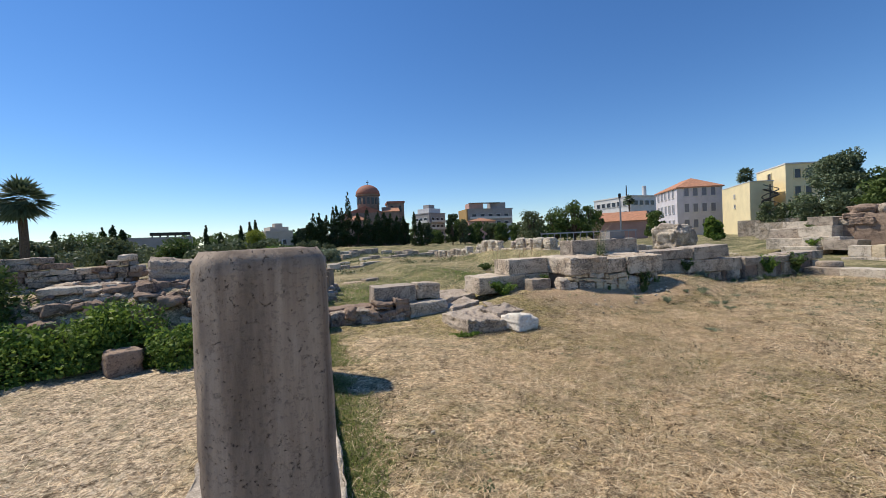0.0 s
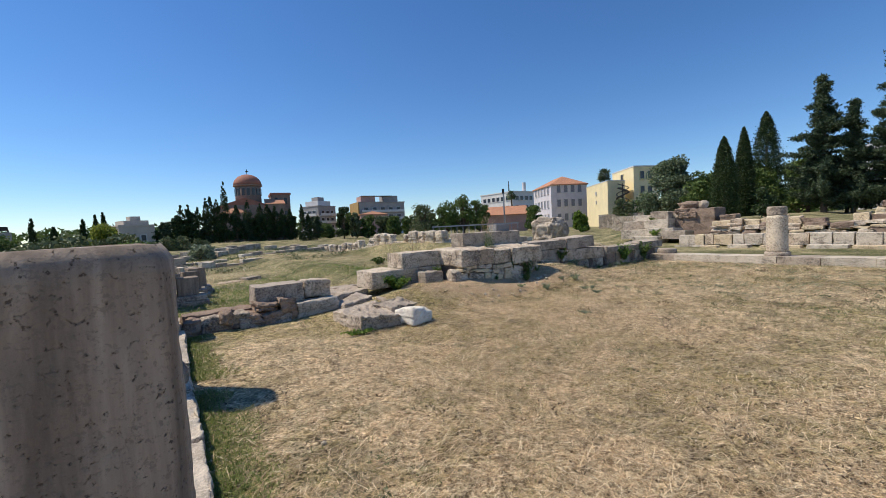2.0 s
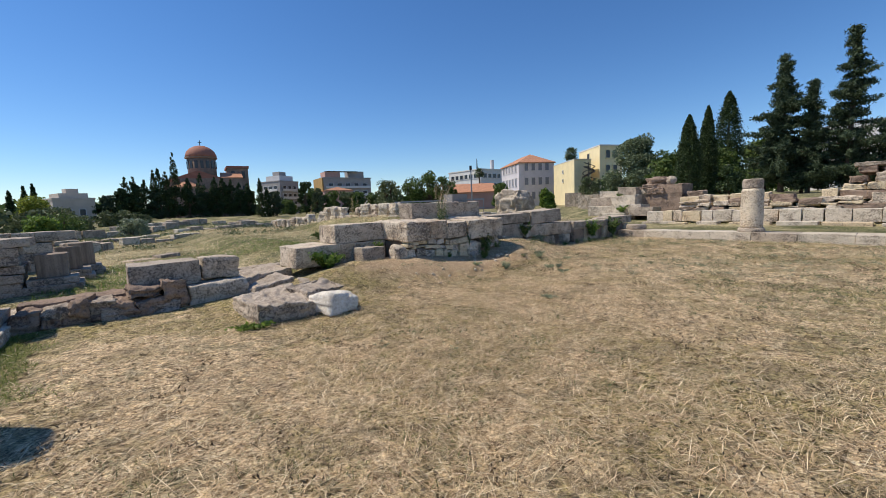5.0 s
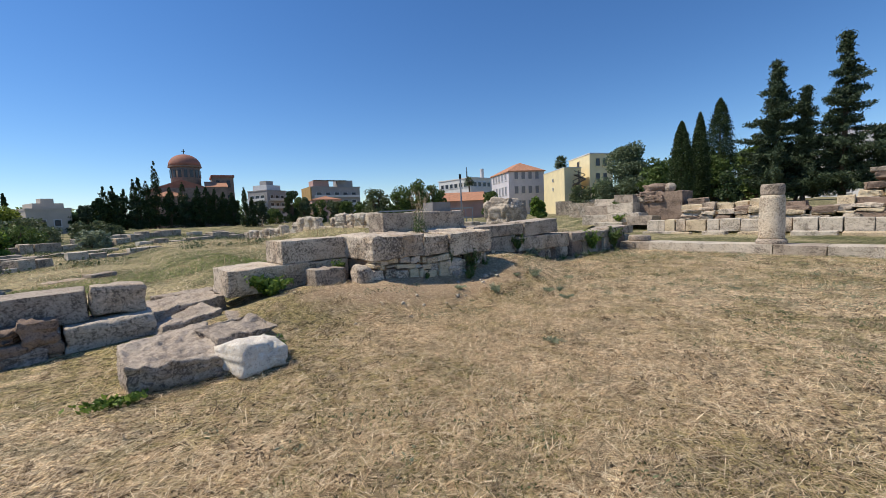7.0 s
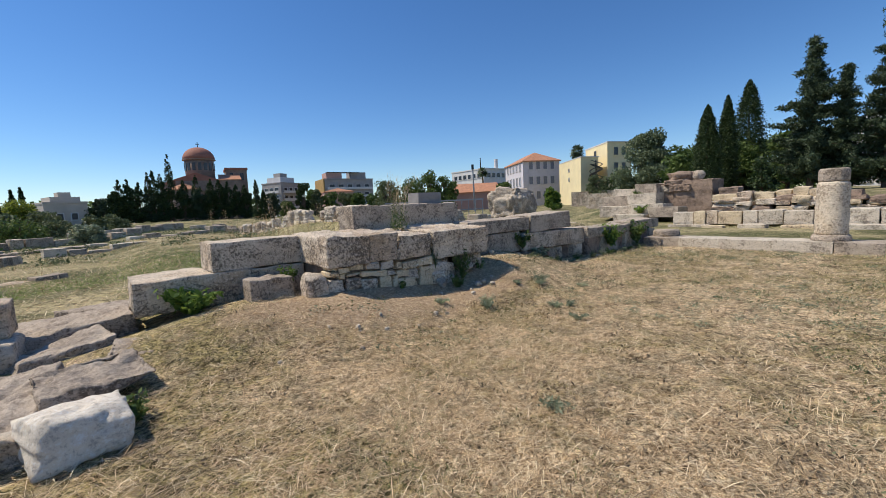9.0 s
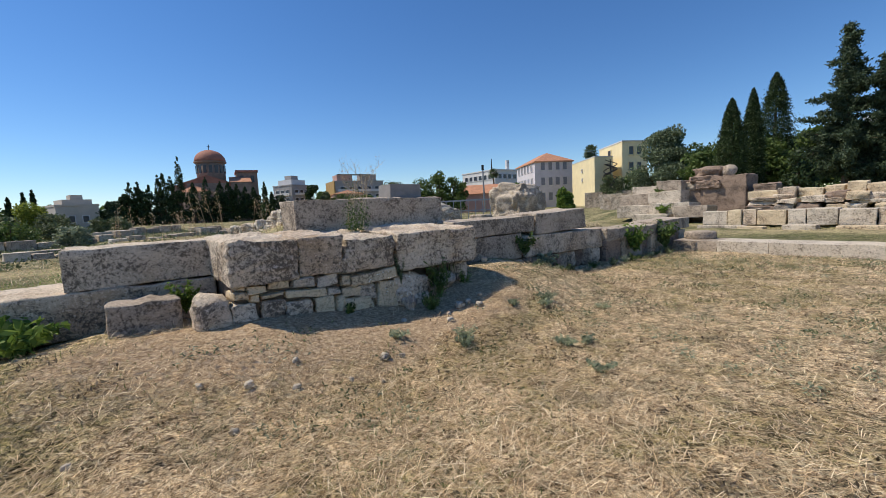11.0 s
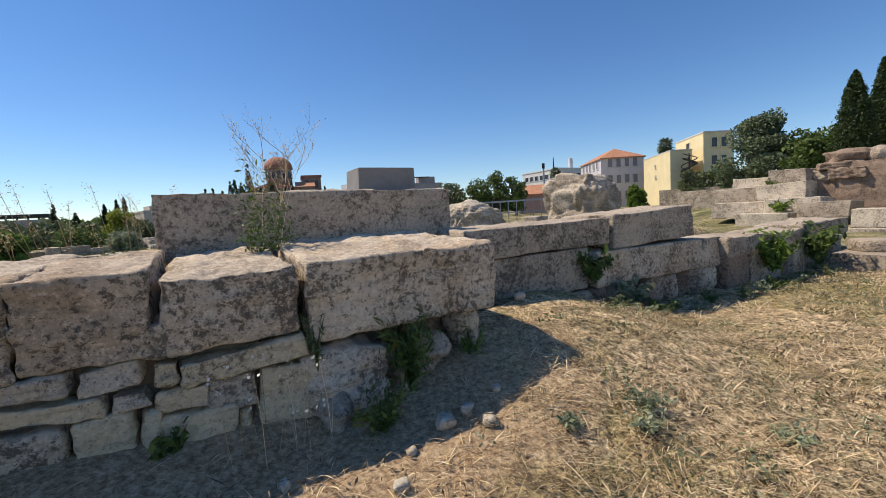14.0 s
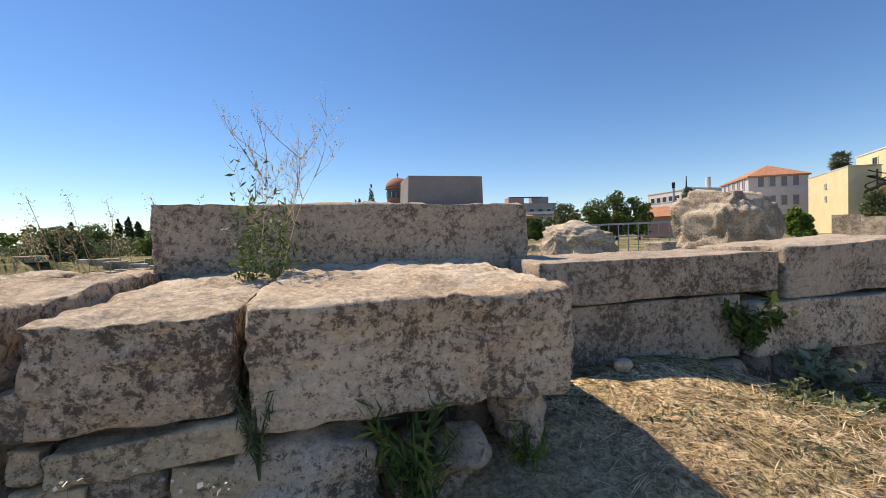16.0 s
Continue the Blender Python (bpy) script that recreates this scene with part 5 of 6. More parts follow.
def fan_palm(x, y, z, height, seed, spread=1.6, label="tall fan palm with a shaggy crown"):
    rng = np.random.default_rng(seed)
    t = thing("palm_tree", label, "palm", (x, y, z))
    part("trunk", limb_bm([(0, 0, -0.3), (0.1, 0, height * 0.5), (0, 0, height)], [0.34, 0.26, 0.3], 9), BARK, t)
    tris = []
    for i in range(95):
        a, el = rng.uniform(0, 2 * np.pi), rng.uniform(-1.0, 1.4)
        d = Vector((math.cos(a) * math.cos(el), math.sin(a) * math.cos(el), math.sin(el)))
        side = d.cross(Vector((0, 0, 1))).normalized()
        up = side.cross(d)
        hub = Vector((0, 0, height)) + d * spread * rng.uniform(0.25, 0.5)
        for k in range(11):
            w = (k - 5) / 5 * 1.2
            tip = hub + (d * math.cos(w) + side * math.sin(w)) * spread * rng.uniform(0.5, 0.72) - Vector((0, 0, spread * (0.12 + 0.1 * abs(w))))
            q = up * 0.03 + side * 0.05 * spread * math.cos(w)
            tris.append((hub, (hub + tip) / 2 + q, tip, (hub + tip) / 2 - q))
    v = np.array([tuple(p) for tri in tris for p in tri])
    link_mesh("crown", np_mesh("crown", v, np.arange(len(v)).reshape(-1, 4)), LEAF_DUSTY, t)
    return t


def build_trees():
    g = ground_z
    for i, (x, y, top, r) in enumerate(((24.24, 40.87, 9.86, 1.2), (27.77, 43.45, 11.29, 0.98), (32.94, 47.9, 13.72, 1.85))):
        z = g(x, y)
        cypress(x, y, z, top - z, r, 10 + i, 26000, 0.10)
    fir(32.23, 38.41, g(32.23, 38.41), 15.3 - g(32.23, 38.41), 3.9, 21, 42000, 0.13)
    fir(34.15, 37.45, g(34.15, 37.45), 12.18 - g(34.15, 37.45), 2.9, 22, 26000, 0.13)
    fir(36.17, 35.53, g(36.17, 35.53), 16.74 - g(36.17, 35.53), 4.3, 23, 42000, 0.13, "tall dark fir with long uneven branches")
    broad_tree(34.87, 39.13, g(28.8, 31.6), 5.6, 2.4, 24, LEAF_PINE, 14000, 0.13, "dark dense evergreen below the firs")
    broad_tree(38.71, 33.37, g(32, 26.8), 6.4, 2.8, 25, LEAF_PINE, 14000, 0.13, "dark dense evergreen below the firs")
    broad_tree(17.3, 23.4, g(17.3, 23.4), 2.2, 1.0, 26, LEAF_CYP, 2200, 0.09, "dark green shrub behind the terrace wall", 0.1, "shrub")
    broad_tree(26.0, 58.3, 0.2, 10.2, 4.9, 27, LEAF_DUSTY, 17000, 0.17, "large round grey-green tree beside the yellow house", 0.25)
    broad_tree(30.4, 57.0, 0.2, 7.4, 3.9, 28, LEAF_MID, 9000, 0.17, "wide yellowish-green tree behind the ruins", 0.12)
    for i, (x, y, h, r, m) in enumerate(((25, 48, 6.2, 2.6, LEAF_MID), (27.6, 46.5, 6.6, 2.4, LEAF_MID), (32, 47.7, 7.0, 3.2, LEAF_MID), (24.8, 74.5, 5.6, 2.8, LEAF_OLIVE), (28.2, 73.1, 6.2, 3.0, LEAF_MID), (31.5, 71.5, 5.8, 2.8, LEAF_OLIVE), (12.3, 56.2, 3.1, 1.5, LEAF_BRIGHT), (8.5, 82.2, 5.7, 2.3, LEAF_MID), (-15.2, 82.9, 7.2, 4.2, LEAF_OLIVE), (-10.6, 83.4, 7.8, 3.8, LEAF_MID), (-6.8, 83.8, 9.2, 4.2, LEAF_MID), (-3.2, 83.9, 7.6, 3.6, LEAF_MID))):
        broad_tree(x, y, g(x, y) - 0.1, h, r, 40 + i, m, 4200, 0.2)
    for i, (x, y, h, r, m) in enumerate(((-36, 108, 6.5, 3.4, LEAF_MID), (-31, 107, 6.0, 3.2, LEAF_OLIVE), (-27.5, 106, 6.2, 3.0, LEAF_MID), (-41.5, 104, 9.0, 2.6, LEAF_CYP), (-38.5, 106, 7.5, 2.4, LEAF_OLIVE), (-23, 103, 5.5, 2.6, LEAF_MID), (-46, 124, 8.5, 3.4, LEAF_MID), (-21, 104, 6, 3, LEAF_OLIVE), (-52, 118, 5.0, 3.2, LEAF_MID), (33, 110, 12, 4, LEAF_MID), (27, 125, 14, 4, LEAF_OLIVE), (45, 75, 9, 4, LEAF_MID), (49, 66, 9, 4, LEAF_MID), (39, 50, 7, 3, LEAF_MID))):
        broad_tree(x, y, g(x, y) - 0.1, h, r, 60 + i, m, 3200, 0.28)
    far = ((-70.7, 95.2, 16.2, 1.3), (-73.4, 93.2, 12.4, 1.2), (-74.2, 92.6, 11.9, 1.1), (-75.7, 91.5, 9.6, 1.2), (-72.2, 94.0, 11.6, 1.4), (-63.6, 99.9, 10.3, 1.6), (-60.3, 101.8, 9.6, 1.5), (-58.6, 102.6, 8.8, 1.3), (-66.2, 98.2, 11.2, 1.5), (-68.6, 96.8, 10.0, 1.6), (-62, 100.8, 10.2, 1.4), (-56.9, 103.6, 9.0, 1.2), (-77.3, 90.1, 9.9, 1.4), (-78.5, 89.1, 9.8, 1.3), (-48.6, 93.4, 9.4, 0.9), (-47.3, 94.2, 7.2, 0.9), (-81.8, 69.3, 7.9, 0.6), (-80.9, 70.2, 8.4, 0.6), (-83.2, 67.9, 7.0, 0.6), (-87.5, 61.9, 7.3, 0.6), (-85.6, 64.2, 5.6, 0.7), (-97.9, 46.4, 7.2, 1.0), (-97.0, 47.8, 7.8, 1.0), (-96.1, 49.2, 6.9, 1.0), (-101.2, 40.0, 6.6, 0.9), (-99.8, 42, 6.0, 0.9))
    for i, (x, y, top, r) in enumerate(far):
        cypress(x, y, g(x, y) - 0.2, top, r, 100 + i, 2600, 0.2, "dark cypress in the distance")
    for i, (x, y, h, r) in enumerate(((-81, 86.8, 6.0, 2.6), (-79, 88.5, 7.5, 2.6), (-76.5, 90.5, 8.0, 2.8), (-74, 92.8, 7.6, 2.8), (-71.5, 95, 8.4, 2.8), (-69, 97, 8.0, 2.8), (-66.5, 98.6, 8.6, 2.8), (-64, 100.2, 7.8, 2.6), (-61.5, 101.8, 8.6, 2.6), (-59, 103.2, 7.8, 2.4), (-57, 104.3, 7.0, 2.4), (-83, 85, 4.6, 2.4), (-46, 96, 6.5, 2.2))):
        broad_tree(x, y, g(x, y) - 0.2, h, r, 140 + i, LEAF_CYP if i % 3 else LEAF_PINE, 3600, 0.24, "dark evergreen thicket before the church", 0.1)
    for i, (x, y, h, r, m) in enumerate(((-42, 38.2, 1.7, 2.0, LEAF_OLIVE), (-37.9, 41.6, 1.5, 1.4, LEAF_OLIVE), (-45, 36, 2.2, 2.4, LEAF_OLIVE), (-25.4, 18.0, 1.6, 1.3, LEAF_BRIGHT), (-23.6, 22.6, 1.2, 1.2, LEAF_GREY), (-60, 35, 3.2, 3.6, LEAF_MID), (-70, 42, 3.5, 4, LEAF_OLIVE), (-78, 30, 4, 4.5, LEAF_OLIVE), (-88, 38, 5, 5, LEAF_MID), (-52, 22, 3.0, 3.2, LEAF_OLIVE), (-46, 12, 2.8, 3.0, LEAF_OLIVE), (-60, 8, 4.0, 4.0, LEAF_MID), (-74, 12, 5.0, 5.0, LEAF_OLIVE), (-33, 27, 1.6, 2.4, LEAF_MID), (-90, 56, 4, 4, LEAF_OLIVE), (-68, 62, 3.2, 4, LEAF_OLIVE), (-55, 58, 2.2, 3.0, LEAF_OLIVE))):
        broad_tree(x, y, g(x, y) - 0.1, h, r, 160 + i, m, 3600, 0.1 if h < 2.1 else 0.2, "bushy green shrub on open ground", 0.08, "shrub")
    broad_tree(-74, 64, g(-74, 64) - 0.1, 5.0, 4.4, 190, LEAF_LIME, 9000, 0.17, "low spreading yellow-green tree in the distance", 0.06)
    fan_palm(-38.5, 8.8, g(-38.5, 8.8), 5.6, 5, 1.75)
    fan_palm(32, 113.5, 2, 12.2, 6, 2.2, "fan palm behind the yellow house")
    fan_palm(6.7, 128, 2, 9.0, 7, 1.8, "small fan palm before the white block")


build_trees()


def build_far_woods():
    """Far belt of trees closing the horizon."""
    rng = np.random.default_rng(99)
    pts = []
    for i in range(150):
        a = radians(200) - radians(200) * i / 149 + rng.uniform(-0.01, 0.01)
        dist = rng.uniform(215, 250)
        x, y = dist * math.cos(a), dist * math.sin(a)
        h, r = rng.uniform(5, 11), rng.uniform(4, 8)
        k = 260
        d = rng.normal(size=(k, 3))
        d /= np.linalg.norm(d, axis=1, keepdims=True)
        pts.append(np.array([x, y, h * 0.45]) + d * np.array([r, r, h * 0.55]) * rng.uniform(0.7, 1.05, (k, 1)))
    ob = crown("far_woods", np.concatenate(pts), 0.9, 6, LEAF_MID, None)
    tagged(ob, "distant belt of green trees along the horizon", "woods", kind="stuff")
    rng = np.random.default_rng(98)
    pts = []
    for i in range(46):
        a = radians(205) - radians(62) * i / 45
        dist = rng.uniform(62, 120)
        x, y = dist * math.cos(a), dist * math.sin(a)
        h, r = rng.uniform(1.6, 3.6), rng.uniform(2.0, 4.5)
        k = 520
        d = rng.normal(size=(k, 3))
        d /= np.linalg.norm(d, axis=1, keepdims=True)
        pts.append(np.array([x, y, ground_z(x, y) + h * 0.4]) + d * np.array([r, r, h * 0.55]) * rng.uniform(0.6, 1.05, (k, 1)))
    ob = crown("thicket", np.concatenate(pts), 0.3, 7, LEAF_OLIVE, None)
    tagged(ob, "wild thicket of olive-green bushes", "thicket", kind="stuff")


build_far_woods()

# ---- field vegetation ----
def blades(name, spots, length, width, lift, seed, material, label, heading=None):
    """Thin flat blades from each spot (x, y); one loose mat of stuff."""
    rng = np.random.default_rng(seed)
    n = len(spots)
    base = np.array([(x, y, ground_z(x, y)) for x, y in spots])
    a = rng.uniform(0, 2 * np.pi, n) if heading is None else heading
    el = np.abs(rng.normal(0, 1, n)) * lift
    ln = length * rng.uniform(0.4, 1.5, n)
    d = np.stack((np.cos(a) * np.cos(el), np.sin(a) * np.cos(el), np.sin(el)), 1)
    s = np.stack((-np.sin(a), np.cos(a), np.zeros(n)), 1) * (width * rng.uniform(0.6, 1.4, n))[:, None]
    z0 = np.zeros((n, 3))
    z0[:, 2] = rng.uniform(0.0, 0.022, n)
    tip = base + z0 + d * ln[:, None]
    mid = base + z0 + d * ln[:, None] * 0.5 + np.array([0, 0, 0.006])
    v = np.stack((base + z0 - s * 0.5, mid - s * 0.5, tip, mid + s * 0.5), 1).reshape(-1, 3)
    ob = link_mesh(name, np_mesh(name, v, np.arange(4 * n).reshape(-1, 4)), material)
    return tagged(ob, label, "grass", kind="stuff")


def build_grass():
    rng = np.random.default_rng(77)
    line = [(-5.0, -4.2), (-3.0, -1.6), (-0.6, 0.6), (1.4, 2.4), (4.2, 3.4)]

    def spread(n, wide):
        k = rng.uniform(0, len(line) - 1.001, n)
        i = k.astype(int)
        f = (k - i)[:, None]
        p = np.array(line)
        c = p[i] * (1 - f) + p[i + 1] * f + rng.normal(size=(n, 2)) * wide
        keep = (c[:, 0] > -5.43 + 0.042 * c[:, 1]) & (c[:, 0] < 11.1) & (c[:, 1] < 4.75) & (c[:, 1] > -9)
        keep &= ~((c[:, 1] > 4.3) & (c[:, 0] > 0.8) & (c[:, 0] < 4.1))
        bare = np.hypot((c[:, 0] - 2.0) / 2.1, (c[:, 1] - 4.2) / 0.9)
        keep &= rng.random(n) < np.clip((bare - 0.5) * 1.6, 0.12, 1)
        c = c[keep]
        return np.stack((c[:, 0] * 0.735 - c[:, 1] * 0.678, c[:, 0] * 0.678 + c[:, 1] * 0.735), 1)

    def drift(sp, seed):
        return np.array([2.5 * noise.noise(Vector((x * 0.9, y * 0.9, seed))) + 3.0 * noise.noise(Vector((x * 3, y * 3, seed))) for x, y in sp]) + rng.normal(0, 1.1, len(sp))

    sp = spread(130000, 1.5)
    blades("dry_grass", sp, 0.10, 0.0021, 0.16, 1, STRAW, "pale mown straw lying over the ground", drift(sp, 1.0))
    def clumped(sp, seed, floor):
        """Spots kept in tufts, and which of them are withered brown."""
        tuft = np.array([noise.noise(Vector((x * 7, y * 7, seed))) + 0.6 * noise.noise(Vector((x * 16, y * 16, seed))) for x, y in sp])
        patch = np.array([noise.noise(Vector((x * 1.5, y * 1.5, 3.0))) + 0.7 * noise.noise(Vector((x * 4.5, y * 4.5, 8.0))) for x, y in sp])
        return tuft > floor, patch > 0.22

    sp = spread(165000, 3.4)
    tuft, brown = clumped(sp, 1.0, -0.12)
    for mask, mat, label in ((tuft & ~brown, STRAW, "pale mown straw lying over the ground"), (tuft & brown, STRAW_BROWN, "withered brown grass mown short")):
        blades("dry_grass", sp[mask], 0.12, 0.0042, 0.2, 2, mat, label, drift(sp[mask], 2.0))
    sp = spread(170000, 4.6)
    tuft, brown = clumped(sp, 6.0, 0.0)
    for mask, mat, label in ((tuft & ~brown, STRAW, "matted tufts of pale mown straw"), (tuft & brown, STRAW_BROWN, "withered brown grass mown short")):
        blades("dry_grass", sp[mask], 0.12, 0.0052, 0.28, 12, mat, label, drift(sp[mask], 5.0))
    # coarser matted grass over the farther part of the court
    n = 55000
    u, v = rng.uniform(5.6, 11.1, n), rng.uniform(-4.5, 4.6, n)
    sp = np.stack((u * 0.735 - v * 0.678, u * 0.678 + v * 0.735), 1)
    tuft, brown = clumped(sp * 0.6, 11.0, 0.0)
    for mask, mat, label in ((tuft & ~brown, STRAW, "matted tufts of pale mown straw"), (tuft & brown, STRAW_BROWN, "withered brown grass mown short")):
        blades("dry_grass", sp[mask], 0.11, 0.0055, 0.35, 14, mat, label, drift(sp[mask], 9.0))
    sp = spread(11000, 3.0)
    blades("straw_stalks", sp, 0.34, 0.0034, 0.06, 3, STRAW, "long pale straw stalks on the mown field")
    sp = spread(60000, 3.4)
    keep = np.array([noise.noise(Vector((x * 0.45, y * 0.45, 9.0))) + 0.6 * noise.noise(Vector((x * 1.7, y * 1.7, 4.0))) > 0.12 for x, y in sp])
    blades("green_grass", sp[keep], 0.055, 0.0045, 0.6, 4, BLADE, "short patchy green grass in the dry field")
    # greener strip beside the left kerb
    n = 42000
    v = rng.uniform(-5, 4.9, n)
    off = np.abs(rng.normal(0, 0.24, n))
    u = -5.45 + 0.042 * v + off
    sp = np.stack((u * 0.735 - v * 0.678, u * 0.678 + v * 0.735), 1)
    keep = np.array([noise.noise(Vector((x * 1.6, y * 1.6, 6.0))) > -0.4 + 1.3 * max(0, o - 0.1) for (x, y), o in zip(sp, off)])
    blades("green_grass", sp[keep], 0.04, 0.007, 0.6, 5, BLADE_LUSH, "green weeds along the stone kerb")
    # green verge behind the low wall
    n = 42000
    u, v = rng.uniform(-5.2, 0.6, n), 6.2 + np.abs(rng.normal(0, 4.0, n))
    sp = np.stack((u * 0.735 - v * 0.678, u * 0.678 + v * 0.735), 1)
    keep = np.array([noise.noise(Vector((x * 0.3, y * 0.3, 2.0))) > -0.05 for x, y in sp])
    blades("green_grass", sp[keep], 0.07, 0.007, 0.6, 6, LEAF_BRIGHT, "green grass behind the low wall")
    n = 30000
    u, v = rng.uniform(-5, 12, n), rng.uniform(6.4, 26, n)
    sp = np.stack((u * 0.735 - v * 0.678, u * 0.678 + v * 0.735), 1)
    blades("dry_grass", sp, 0.14, 0.010, 0.4, 7, STRAW, "dry grass on the ground behind the walls")
    # dry leavings in the path side
    n = 9000
    u, v = rng.uniform(-10, -6.5, n), rng.uniform(-3, 3.0, n)
    sp = np.stack((u * 0.735 - v * 0.678, u * 0.678 + v * 0.735), 1)
    blades("dry_grass", sp, 0.09, 0.006, 0.2, 8, STRAW, "thin straw scattered on the gravel path")


build_grass()


def weed(u, v, z, height, radius, seed, material, label, n=260, size=0.03, stems=9, slim=0.45, name="weed", group=""):
    rng = np.random.default_rng(seed)
    p = at_uv(u, v)
    t = thing(name, label, "plant", (p.x, p.y, z), 0, group)
    bm = bmesh.new()
    pts = []
    for i in range(stems):
        a, r = rng.uniform(0, 2 * np.pi), radius * math.sqrt(rng.uniform(0.05, 1))
        e = (r * math.cos(a), r * math.sin(a), height * rng.uniform(0.55, 1.0))
        limb_bm([(0, 0, -0.02), (e[0] * 0.35, e[1] * 0.35, e[2] * 0.6), e], [0.004, 0.003, 0.0015], 4, bm)
        for s in np.linspace(0.2, 1, max(3, n // stems)):
            q = s * s * 0.5 + s * 0.5
            pts.append((e[0] * q + rng.normal(0, radius * 0.11), e[1] * q + rng.normal(0, radius * 0.11), max(0.01, e[2] * s + rng.normal(0, height * 0.05))))
    part("stem", bm, material, t)["kind"] = "stuff"
    crown("leaves", pts, size, seed, material, t, slim)["kind"] = "stuff"
    return t


def twig_plant():
    """Tall dry stalks with leafy feet, growing out of the wall's joint."""
    p = at_uv(2.74, 5.28)
    t = thing("dry_stalk_plant", "tall wispy dry plant rooted in a wall joint", "plant", (p.x, p.y, 1.03), ANG)
    rng = random.Random(5)
    bm = bmesh.new()
    tips, leaves = [], []

    def grow(a, d, ln, r, depth):
        pts = [Vector(a)]
        q = Vector(d).normalized()
        for k in range(4):
            q = (q + Vector((rng.uniform(-0.2, 0.2), rng.uniform(-0.2, 0.2), 0.08))).normalized()
            pts.append(pts[-1] + q * ln / 4)
        limb_bm(pts, [r * (1 - 0.2 * k) for k in range(5)], 4, bm)
        if depth < 3:
            for k in range(2, 5):
                for j in range(2 if depth < 2 else 1):
                    side = Vector((rng.uniform(-1, 1), rng.uniform(-1, 1), rng.uniform(0.1, 0.9)))
                    grow(pts[k], q * 0.4 + side.normalized() * 0.85, ln * rng.uniform(0.30, 0.46), r * 0.55, depth + 1)
        else:
            tips.append(pts[-1])
        if depth == 0:
            for k in range(5):
                leaves.append(pts[k])

    for x, y, lean, ln in ((-0.16, 0, -0.12, 0.60), (-0.08, 0.03, -0.05, 0.66), (0.0, 0.02, 0.04, 0.7), (0.03, 0, 0.16, 0.62)):
        grow((x, y, 0), (lean, rng.uniform(-0.05, 0.05), 1), ln, 0.0045, 0)
    part("stalk", bm, STRAW, t, "thin pale dry stalks")
    g = np.random.default_rng(3)
    pts = np.array([tuple(q) for q in tips])
    crown("seed_head", pts + g.normal(0, 0.006, pts.shape), 0.0055, 1, STRAW, t, 0.7)["kind"] = "stuff"
    side = np.where(g.random(700) < 0.5, -0.13, 0.02)
    low = np.stack((side + g.normal(0, 0.05, 700), g.normal(0, 0.05, 700), np.abs(g.normal(0.1, 0.22, 700))), 1)
    crown("leaves", low, 0.021, 2, LEAF_MID, t, 0.3)["kind"] = "stuff"


twig_plant()


